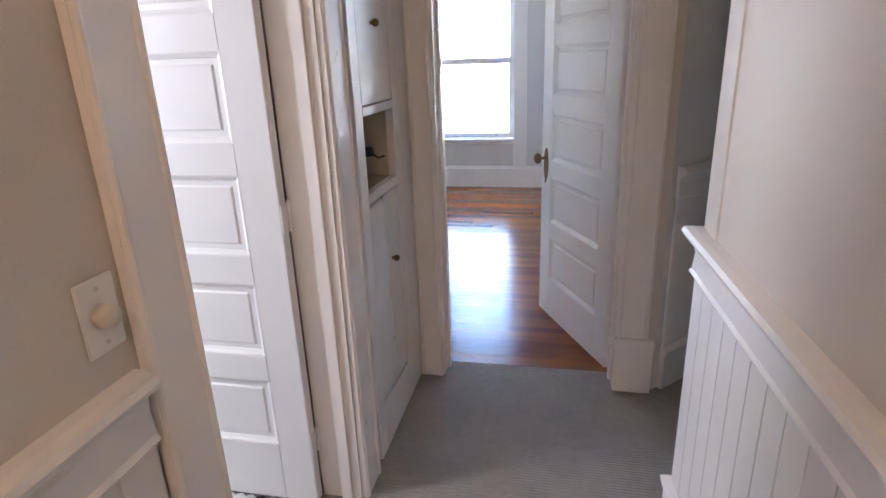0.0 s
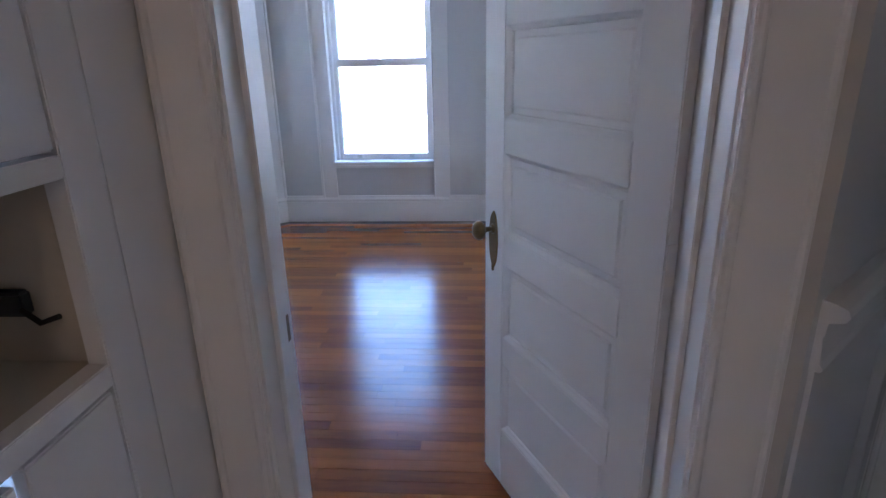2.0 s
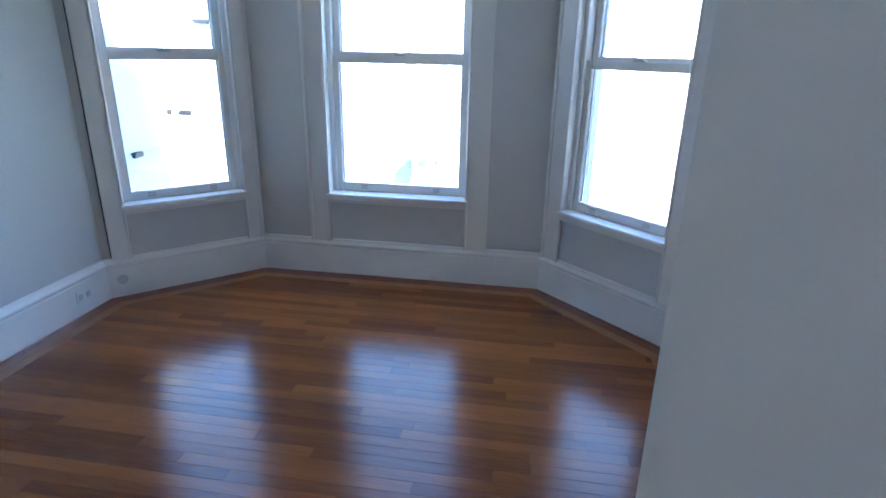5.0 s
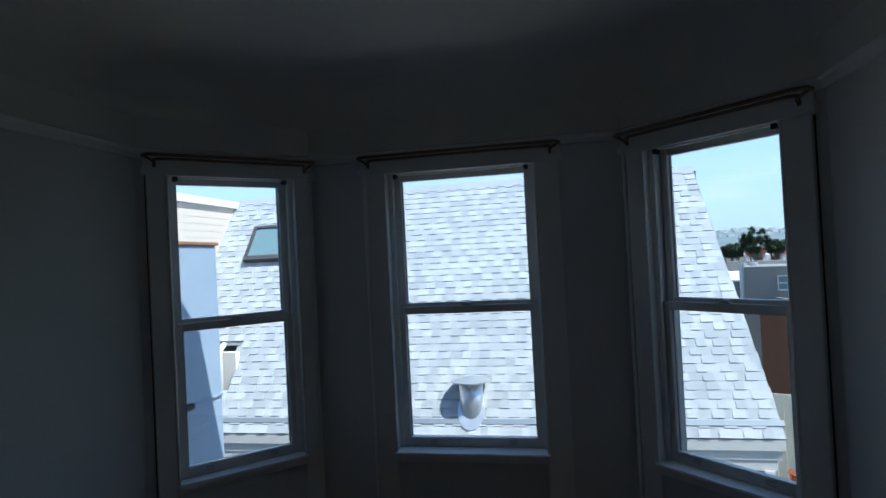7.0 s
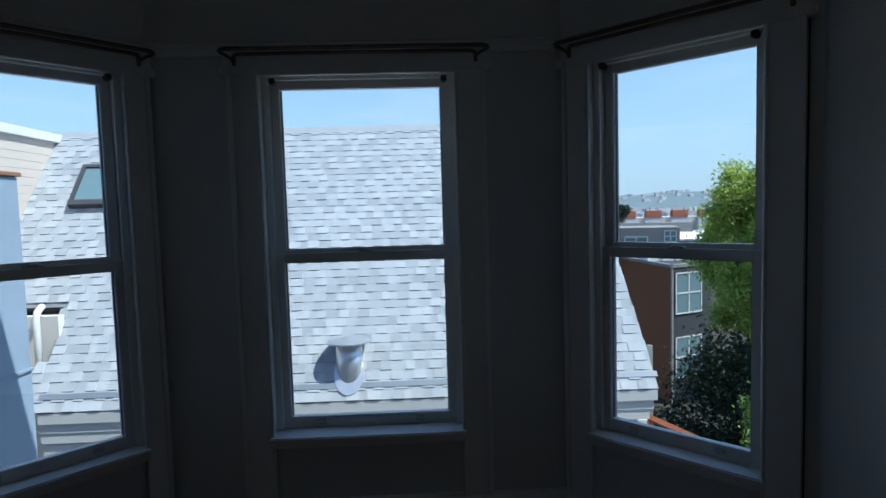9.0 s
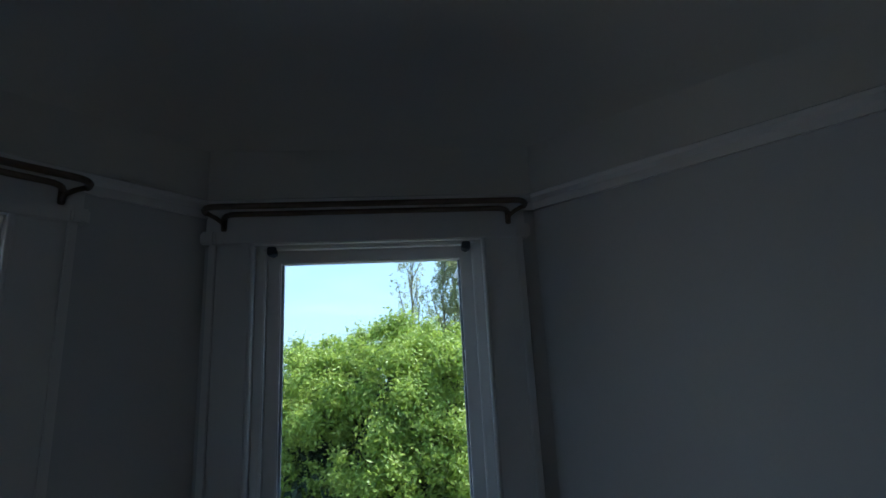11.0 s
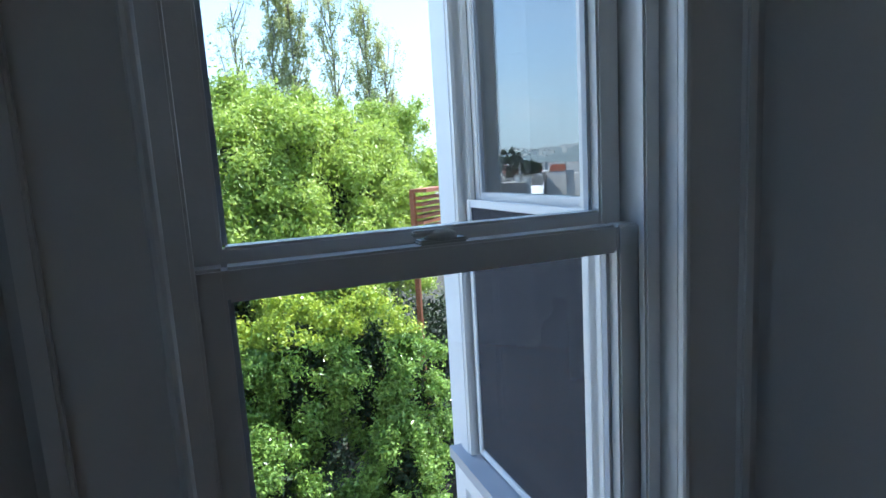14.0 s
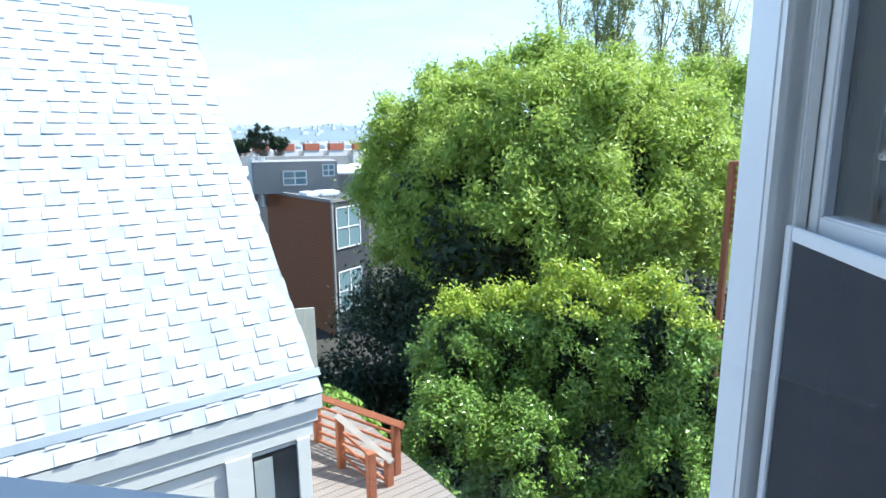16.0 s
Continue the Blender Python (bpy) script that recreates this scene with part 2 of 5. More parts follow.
def glass_material(name, mirror):
    """mirror: how much a pane reflects seen straight on."""
    m = bpy.data.materials.new(name)
    m.use_nodes = True
    nt = m.node_tree
    out = nt.nodes["Material Output"]
    nt.nodes.remove(nt.nodes["Principled BSDF"])
    tr, gl, lw, mixs = (nt.nodes.new(n) for n in ("ShaderNodeBsdfTransparent", "ShaderNodeBsdfGlossy", "ShaderNodeLayerWeight", "ShaderNodeMixShader"))
    gl.inputs["Roughness"].default_value = 0.0
    lw.inputs["Blend"].default_value = 0.5
    fr, po = nt.nodes.new("ShaderNodeMath"), nt.nodes.new("ShaderNodeMath")
    po.operation, po.inputs[1].default_value = "POWER", 5.0
    fr.operation, fr.inputs[1].default_value, fr.inputs[2].default_value = "MULTIPLY_ADD", 0.99 - mirror, mirror
    nt.links.new(lw.outputs["Facing"], po.inputs[0])
    nt.links.new(po.outputs[0], fr.inputs[0])
    tr.inputs["Color"].default_value = (0.97, 0.985, 0.98, 1)
    nt.links.new(fr.outputs[0], mixs.inputs[0])
    nt.links.new(tr.outputs[0], mixs.inputs[1])
    nt.links.new(gl.outputs[0], mixs.inputs[2])
    nt.links.new(mixs.outputs[0], out.inputs["Surface"])
    return m


M_CARPET, M_GLASS = carpet_material(), glass_material("window_glass", 0.045)
M_COATED = glass_material("reflective_window_glass", 0.24)

# ---- building blocks ----


def mesh_of(name, bm, mat, smooth=False):
    bmesh.ops.recalc_face_normals(bm, faces=bm.faces)
    me = bpy.data.meshes.new(name)
    bm.to_mesh(me)
    bm.free()
    me.materials.append(mat)
    if smooth:
        for p in me.polygons:
            p.use_smooth = True
    return me


def part(name, bm, mat, parent=None, label="", smooth=False):
    ob = new(name, mesh_of(name, bm, mat, smooth))
    if parent is not None:
        ob.parent = parent
    if label:
        ob["label"] = label
    return ob


def struct(name, bm, mat, label="", smooth=False):
    return tagged(part(name, bm, mat, None, "", smooth), label, "", "", "structure")


def thing(name, label, category, m=None, group=""):
    ob = new(name)
    ob.empty_display_size = 0.1
    tagged(ob, label, category, group)
    if m is not None:
        ob.matrix_world = m
    return ob


def box(bm, lo, hi, bevel=0.0):
    r = bmesh.ops.create_cube(bm, size=1)
    vs = r["verts"]
    for v in vs:
        v.co = Vector([lo[i] + (v.co[i] + 0.5) * (hi[i] - lo[i]) for i in range(3)])
    if bevel:
        es = list({e for v in vs for e in v.link_edges})
        bmesh.ops.bevel(bm, geom=es, offset=bevel, segments=2, affect="EDGES")
    return bm


def boxed(lo, hi, bevel=0.0):
    return box(bmesh.new(), lo, hi, bevel)


def prism(bm, poly, z0, z1):
    lo, hi = [bm.verts.new((x, y, z0)) for x, y in poly], [bm.verts.new((x, y, z1)) for x, y in poly]
    n = len(poly)
    bm.faces.new(lo[::-1])
    bm.faces.new(hi)
    for i in range(n):
        bm.faces.new((lo[i], lo[(i + 1) % n], hi[(i + 1) % n], hi[i]))
    return bm


def cyl(bm, p, q, r0, r1=None, n=16):
    p, q = Vector(p), Vector(q)
    d = q - p
    m = Matrix.Translation((p + q) / 2) @ d.to_track_quat("Z", "Y").to_matrix().to_4x4()
    bmesh.ops.create_cone(bm, cap_ends=True, segments=n, radius1=r0, radius2=r0 if r1 is None else r1, depth=d.length, matrix=m)
    return bm


def ball(bm, c, r, sx=1, sy=1, sz=1, u=16, v=10):
    bmesh.ops.create_uvsphere(bm, u_segments=u, v_segments=v, radius=r, matrix=Matrix.Translation(c) @ Matrix.Diagonal((sx, sy, sz, 1)))
    return bm


def tube(bm, pts, r, n=10):
    """A bent round bar through the points."""
    pts = [Vector(p) for p in pts]
    rings = []
    for i, p in enumerate(pts):
        d = (pts[min(i + 1, len(pts) - 1)] - pts[max(i - 1, 0)]).normalized()
        side = d.cross(Vector((0, 0, 1)))
        side = side.normalized() if side.length > 1e-3 else Vector((1, 0, 0))
        up = side.cross(d)
        rings.append([bm.verts.new(p + r * (math.cos(2 * math.pi * k / n) * side + math.sin(2 * math.pi * k / n) * up)) for k in range(n)])
    for a, b in zip(rings, rings[1:]):
        for k in range(n):
            bm.faces.new((a[k], a[(k + 1) % n], b[(k + 1) % n], b[k]))
    bm.faces.new(rings[0][::-1])
    bm.faces.new(rings[-1])
    return bm


def along(a, b):
    """A matrix whose x runs from a to b on the floor, y to the left of it."""
    a, b = Vector((*a, 0)), Vector((*b, 0))
    d = (b - a).normalized()
    return Matrix(((d.x, -d.y, 0, a.x), (d.y, d.x, 0, a.y), (0, 0, 1, 0), (0, 0, 0, 1)))


def moulding(bm, a, b, profile, cut0=0.0, cut1=0.0):
    """Sweeps profile points (out, z) along a-b; out is to the right of the way. cut: how much the ends shrink per metre out."""
    m, n = along(a, b), (Vector(b) - Vector(a)).length
    r0 = [bm.verts.new(m @ Vector((cut0 * o, -o, z))) for o, z in profile]
    r1 = [bm.verts.new(m @ Vector((n - cut1 * o, -o, z))) for o, z in profile]
    k = len(profile)
    for i in range(k):
        bm.faces.new((r0[i], r0[(i + 1) % k], r1[(i + 1) % k], r1[i]))
    bm.faces.new(r0)
    bm.faces.new(r1[::-1])
    return bm


def wall(name, a, b, thick, z0, z1, mat, openings=(), e0=0.0, e1=0.0, label=""):
    """A wall whose room face runs a-b with the room on its right; openings (s0, s1, z0, z1); e: how far the back face reaches past the ends."""
    n = (Vector(b) - Vector(a)).length
    bm = bmesh.new()

    def piece(s0, s1, lo, hi):
        if s1 - s0 > 1e-4 and hi - lo > 1e-4:
            prism(bm, [(s0, 0), (s1, 0), (s1 + (e1 if abs(s1 - n) < 1e-6 else 0), thick), (s0 - (e0 if s0 < 1e-6 else 0), thick)], lo, hi)

    s = 0.0
    for s0, s1, lo, hi in sorted(openings):
        piece(s, s0, z0, z1)
        piece(s0, s1, z0, max(z0, lo))
        piece(s0, s1, min(z1, hi), z1)
        s = s1
    piece(s, n, z0, z1)
    ob = struct(name, bm, mat, label)
    ob.matrix_world = along(a, b)
    return ob


def inset(poly, d):
    """A convex plan polygon moved inwards by d (points run clockwise)."""
    out, n = [], len(poly)
    for i in range(n):
        p0, p1, p2 = (Vector(poly[(i + k) % n]) for k in (-1, 0, 1))
        u, v = (p1 - p0).normalized(), (p2 - p1).normalized()
        nu, nv = Vector((u.y, -u.x)), Vector((v.y, -v.x))
        k = (nu + nv) / (1 + nu.dot(nv))
        out.append(tuple(p1 + k * d))
    return out

# ---- the bay room ----
A, B, C, D, E_, F_, G = (-1.66, -4.17), (-1.66, -0.81), (-0.96, -0.11), (0.96, -0.11), (1.705, -0.855), (1.705, -3.865), (1.40, -4.17)
ROOM = [A, B, C, D, E_, F_, G]
RAIL_Z, TOP_Z, CEIL_Z = 2.40, 2.60, 2.88
MIT = math.tan(radians(22.5))
HEAD_Z, SILL_Z = 2.30, 0.545
WIN_SIDE, WIN_MID = 0.375, 0.47


def bay_walls(z0, z1, mat, suffix, opened):
    o = lambda c, h: [(c - h, c + h, SILL_Z, HEAD_Z)] if opened else []
    wall("wall_west" + suffix, A, B, 0.30, z0, z1, mat, (), 0.15, 0.20 * MIT)
    wall("wall_bay_west" + suffix, B, C, 0.20, z0, z1, mat, o(0.520, WIN_SIDE), 0.20 * MIT, 0.20 * MIT)
    wall("wall_bay_north" + suffix, C, D, 0.225, z0, z1, mat, o(0.96, WIN_MID), 0.225 * MIT, 0.225 * MIT)
    wall("wall_bay_east" + suffix, D, E_, 0.20, z0, z1, mat, o(0.512, WIN_SIDE), 0.20 * MIT, 0.20 * MIT)
    wall("wall_east" + suffix, E_, F_, 0.12, z0, z1, mat, (), 0.12 * MIT, 0.0)
    wall("wall_chamfer" + suffix, F_, G, 0.05, z0, z1, mat, (), 0.05 * MIT, 0.05 * MIT)
    wall("wall_south" + suffix, G, A, 0.08, z0, z1, mat, [(0.11, 0.940, 0.0, 2.07)] if opened else [], 0.08 * MIT, 0.3)


bay_walls(0.0, RAIL_Z, M_WALL, "", True)
bay_walls(RAIL_Z, TOP_Z + 0.4, M_FRIEZE, "_frieze", False)


def cove_ceiling():
    bm = bmesh.new()
    loops, n = [], 10
    for i in range(n + 1):
        a = math.pi / 2 * i / n
        loops.append([bm.verts.new((x, y, TOP_Z + (CEIL_Z - TOP_Z) * math.sin(a))) for x, y in inset(ROOM, 0.001 + 0.34 * (1 - math.cos(a)))])
    for a, b in zip(loops, loops[1:]):
        for k in range(len(a)):
            bm.faces.new((a[k], a[(k + 1) % len(a)], b[(k + 1) % len(a)], b[k]))
    bm.faces.new(loops[-1])
    ob = struct("ceiling", bm, M_FRIEZE, "cream plaster ceiling with a rounded cove", True)
    return ob


cove_ceiling()
# Unseen roof; its overhang is shaped to cast the stucco wall's shadow.
struct("roof_slab", prism(bmesh.new(), [(-2.7, -9.4), (-2.7, -0.74), (-1.28, 0.68), (1.28, 0.68), (1.60, 0.36), (1.80, -0.40), (2.52, 0.08), (6.1, 0.08), (6.1, -9.4)], 3.0, 3.72),
       M_EXT, "unseen flat roof, its overhang added to shade the stucco")

# floor: one sub-floor, then a field of boards and a mitred border laid on it
struct("floor", prism(bmesh.new(), [(-1.9, -4.21), (-1.9, -0.7), (-1.0, 0.1), (1.0, 0.1), (1.81, -0.8), (1.81, -4.0), (1.6, -4.21)], -0.2, -0.006), M_SUBFLOOR,
       "sub-floor under the oak boards")

BASE = [(0, 0), (0.026, 0), (0.026, 0.185), (0.022, 0.195), (0.030, 0.205), (0.030, 0.215), (0.016, 0.232), (0.012, 0.245), (0, 0.248)]


def base_run(name, pts, cuts):
    bm = bmesh.new()
    for a, b, (c0, c1) in zip(pts, pts[1:], cuts):
        moulding(bm, a, b, BASE, c0, c1)
    return struct(name, bm, M_TRIM, "tall white moulded baseboard")


base_run("baseboard", [A, B, C, D, E_, F_], [(1, MIT), (MIT, MIT), (MIT, MIT), (MIT, MIT), (MIT, 0)])
base_run("baseboard_south", [(0.29, -4.17), A], [(0, 1)])

PICTURE = [(0, RAIL_Z - 0.03), (0.012, RAIL_Z - 0.03), (0.014, RAIL_Z - 0.005), (0.030, RAIL_Z + 0.006), (0.034, RAIL_Z + 0.018), (0.022, RAIL_Z + 0.026), (0.012, RAIL_Z + 0.030), (0, RAIL_Z + 0.030)]
bm = bmesh.new()
loop = [A, B, C, D, E_, F_, G, A]
for i, (a, b) in enumerate(zip(loop, loop[1:])):
    moulding(bm, a, b, PICTURE, MIT if i not in (0,) else 1, MIT if i != 6 else 1)
struct("picture_rail", bm, M_TRIM, "white picture rail moulding")


# ---- sash windows ----
UT, UB, LT, LB = 2.243, 1.462, 1.395, 0.625


def casing_board(name, x0, x1, z0, z1, y, parent, side):
    """A flat casing with a bead on its inner edge and a stepped back band on its outer edge."""
    bm = bmesh.new()
    box(bm, (x0, y - 0.022, z0), (x1, y, z1), 0.003)
    inner, outer = (x0, x1) if side > 0 else (x1, x0)
    cyl(bm, (inner, y - 0.020, z0), (inner, y - 0.020, z1), 0.008, n=10)
    o = sorted((outer, outer - side * 0.022))
    box(bm, (o[0], y - 0.034, z0), (o[1], y - 0.018, z1), 0.003)
    return part(name, bm, M_TRIM, parent)


def bent_rod(bm, x0, x1, out, z, r, y):
    """A rod that turns back to the wall at both ends."""
    pts = [(x0, y, z)] + [(x0 + 0.045 * (1 - math.cos(a)), y - out + 0.045 * (1 - math.sin(a)), z) for a in (0.0, 0.4, 0.8, 1.2, math.pi / 2)]
    pts += [(x1 - p[0] + x0, p[1], p[2]) for p in reversed(pts)]
    return tube(bm, pts, r)


def sash_window(name, label, g, wf, casing, m, inside=True, oy=0.118, glass=M_GLASS, gap=0):
    """A double-hung window. x along the wall, y outwards, origin on the lower pane; g: half a pane's width; wf: from pane to wall face."""
    w = thing(name, label, "window", m)
    w["kind"] = "structure"
    s = g + 0.045
    jo = g + 0.075
    fr = bmesh.new()
    for sx in (-1, 1):
        x0, x1 = sorted((sx * s, sx * (jo + 0.0)))
        box(fr, (x0, -0.030, LB - 0.09), (x1, 0.125, UT + 0.055))
        x0, x1 = sorted((sx * (jo - 0.010), sx * jo))
        box(fr, (x0, -wf + 0.001, LB - 0.09), (x1, -0.031, UT + 0.055))
        x0, x1 = sorted((sx * (s - 0.012), sx * (jo - 0.0105)))
        box(fr, (x0, -0.050, LB - 0.055), (x1, -0.0305, UT + 0.05), 0.004)
        x0, x1 = sorted((sx * (s - 0.014), sx * s))
        box(fr, (x0, 0.0665, LB - 0.07), (x1, 0.085, UT + 0.05), 0.003)
    box(fr, (-jo, -wf + 0.001, UT + 0.052), (jo, 0.125, HEAD_Z - 0.001))
    box(fr, (-s, -0.060, UT + 0.028), (s, -0.028, UT + 0.052), 0.004)
    part("window_frame", fr, M_TRIM, w, "white painted frame with stepped stops")
    for nm, y0, y1, zb0, zb1, zt0, zt1 in (("lower_sash", -0.024, 0.018, LB - 0.068, LB, LT, LT + 0.046), ("upper_sash", 0.022, 0.064, UB - 0.045, UB, UT, UT + 0.05)):
        bm = bmesh.new()
        for sx in (-1, 1):
            x0, x1 = sorted((sx * g, sx * (s - 0.002)))
            box(bm, (x0, y0, zb0), (x1, y1, zt1), 0.004)
        box(bm, (-g, y0 + 0.001, zb0), (g, y1 - 0.001, zb1), 0.004)
        box(bm, (-g, y0 + 0.001, zt0), (g, y1 - 0.001, zt1), 0.004)
        sash = part(nm, bm, M_TRIM, w)
        pane = part("pane", boxed((-g - 0.004, (y0 + y1) / 2 - 0.002, zb1 - 0.004), (g + 0.004, (y0 + y1) / 2 + 0.002, zt0 + 0.004)), glass, sash, "clear window glass")
        pane.visible_shadow = False
        putty = bmesh.new()
        ym = (y0 + y1) / 2
        for sx in (-1, 1):
            x0, x1 = sorted((sx * (g - 0.007), sx * g))
            box(putty, (x0, ym + 0.003, zb1), (x1, y1 - 0.004, zt0))
        part("glazing_bead", putty, M_EXTGREY, sash)
    if inside:
        sill = bmesh.new()
        box(sill, (-jo + 0.001, -wf - 0.052, LB - 0.085), (jo - 0.001, -0.026, LB - 0.055), 0.006)
        box(sill, (-jo + 0.001, -wf - 0.030, LB - 0.115), (jo - 0.001, -wf - 0.001, LB - 0.085), 0.006)
        part("window_sill", sill, M_TRIM, w)
        casing_board("casing", jo - 0.012, jo - 0.012 + casing, 0.235, 2.275, -wf, w, 1)
        casing_board("casing", -jo + 0.012 - casing, -jo + 0.012, 0.235, 2.275, -wf, w, -1)
        hb = bmesh.new()
        e = jo - 0.012 + casing + 0.012
        box(hb, (-e, -wf - 0.026, 2.275), (e, -wf, RAIL_Z - 0.032), 0.004)
        box(hb, (-e - 0.014, -wf - 0.040, 2.275), (-e + 0.03, -wf, 2.318), 0.006)
        box(hb, (e - 0.03, -wf - 0.040, 2.275), (e + 0.014, -wf, 2.318), 0.006)
        part("head_casing", hb, M_TRIM, w)
        # Dark strip stands for the shadow between casing and side wall.
        if gap:
            x0, x1 = sorted((gap * (jo - 0.010 + casing), gap * (jo - 0.0065 + casing)))
            part("gap_shadow_strip", boxed((x0, -wf - 0.010, 0.25), (x1, -wf + 0.004, 2.27)), M_DARK, w, "dark strip painting the gap's shadow beside the casing")
        lock = bmesh.new()
        box(lock, (-0.038, -0.020, LT + 0.0455), (0.038, 0.012, LT + 0.053), 0.003)
        ball(lock, (0, -0.004, LT + 0.055), 0.02, 1.3, 0.8, 0.6)
        box(lock, (-0.045, -0.012, LT + 0.058), (0.012, 0.0, LT + 0.067), 0.003)
        part("sash_lock", lock, M_VENT, w, "small painted sash lock on the meeting rail")
        for sx in (-1, 1):
            lift = bmesh.new()
            box(lift, (sx * g * 0.62 - 0.022, -0.040, LB - 0.030), (sx * g * 0.62 + 0.022, -0.022, LB - 0.024), 0.002)
            box(lift, (sx * g * 0.62 - 0.022, -0.028, LB - 0.040), (sx * g * 0.62 + 0.022, -0.0235, LB - 0.012), 0.002)
            part("sash_lift", lift, M_VENT, w)
            br = bmesh.new()
            xb = sx * (s - 0.032)
            box(br, (xb - 0.014, -0.066, UT + 0.010), (xb + 0.014, -0.030, UT + 0.036), 0.003)
            cyl(br, (xb, -0.070, UT + 0.016), (xb, -0.030, UT + 0.016), 0.009, n=10)
            part("shade_bracket", br, M_IRON, w, "small dark roller shade bracket")
        rod = thing("curtain_rod", "double dark bronze curtain rod above the window casing", "curtain rod", m, "curtain rods over the bay windows")
        er = jo + casing - 0.02
        a = part("front_rod", bent_rod(bmesh.new(), -er - 0.02, er + 0.02, 0.062, 2.378, 0.0095, -wf - 0.030), M_BRONZE, rod)
        b = part("back_rod", bent_rod(bmesh.new(), -er + 0.035, er - 0.035, 0.040, 2.360, 0.0085, -wf - 0.028), M_BRONZE, rod)
        for sx in (-1, 1):
            bk = bmesh.new()
            xb = sx * (er - 0.035)
            box(bk, (xb - 0.009, -wf - 0.034, 2.318), (xb + 0.009, -wf - 0.026, 2.366), 0.003)
            tube(bk, [(xb, -wf - 0.034, 2.328), (xb, -wf - 0.052, 2.340), (xb + sx * 0.02, -wf - 0.052, 2.356), (sx * (er + 0.01), -wf - 0.040, 2.372)], 0.007)
            part("bracket", bk, M_BRONZE, rod)
    out = bmesh.new()
    for sx in (-1, 1):
        x0, x1 = sorted((sx * (jo - 0.012), sx * (jo + 0.055)))
        box(out, (x0, oy, LB - 0.10), (x1, oy + 0.030, HEAD_Z + 0.02), 0.004)
        x0, x1 = sorted((sx * (jo - 0.03), sx * (jo - 0.013)))
        box(out, (x0, 0.086, LB - 0.07), (x1, oy + 0.018, HEAD_Z - 0.01), 0.004)
    box(out, (-jo - 0.055, oy, HEAD_Z - 0.01), (jo + 0.055, oy + 0.034, HEAD_Z + 0.08), 0.004)
    box(out, (-jo - 0.07, oy, HEAD_Z + 0.08), (jo + 0.07, oy + 0.060, HEAD_Z + 0.10), 0.004)
    part("outer_casing", out, M_EXT, w, "white outside window casing")
    so = bmesh.new()
    prism(so, [(-jo - 0.07, 0.066), (jo + 0.07, 0.066), (jo + 0.07, oy + 0.07), (-jo - 0.07, oy + 0.07)], LB - 0.115, LB - 0.075)
    part("outer_sill", so, M_EXTGREY, w, "weathered grey outside sill")
    return w


R45 = 45
sash_window("window_1", "white double-hung sash window in the angled bay wall", 0.30, 0.085, 0.105, pose(-1.352, -0.382, 0, 0, 0, R45), gap=-1)
sash_window("window_2", "white double-hung sash window in the middle of the bay", 0.395, 0.11, 0.140, pose(0, 0, 0))
sash_window("window_3", "white double-hung sash window beside the plain side wall", 0.30, 0.085, 0.128, pose(1.382, -0.412, 0, 0, 0, -R45), gap=1)

# ---- panelled doors ----
PANELS = [(0.240, 0.493), (0.586, 0.839), (0.932, 1.185), (1.278, 1.531), (1.624, 1.877)]


def panel_mesh(w, h, t):
    """A raised panel: flat field in the middle of both faces, sloping to thin edges."""
    bm = bmesh.new()
    rings = []
    for dx, y in ((0.0, -0.002), (0.034, -0.002), (0.040, -t)):
        rings.append([bm.verts.new((x, y, z)) for x, z in ((dx, dx), (w - dx, dx), (w - dx, h - dx), (dx, h - dx))])
    back = [[bm.verts.new((v.co.x, -v.co.y, v.co.z)) for v in r] for r in rings]
    for rs in (rings, back):
        for a, b in zip(rs, rs[1:]):
            for k in range(4):
                bm.faces.new((a[k], a[(k + 1) % 4], b[(k + 1) % 4], b[k]))
        bm.faces.new(rs[-1])
    for k in range(4):
        bm.faces.new((rings[0][k], rings[0][(k + 1) % 4], back[0][(k + 1) % 4], back[0][k]))
    return bm


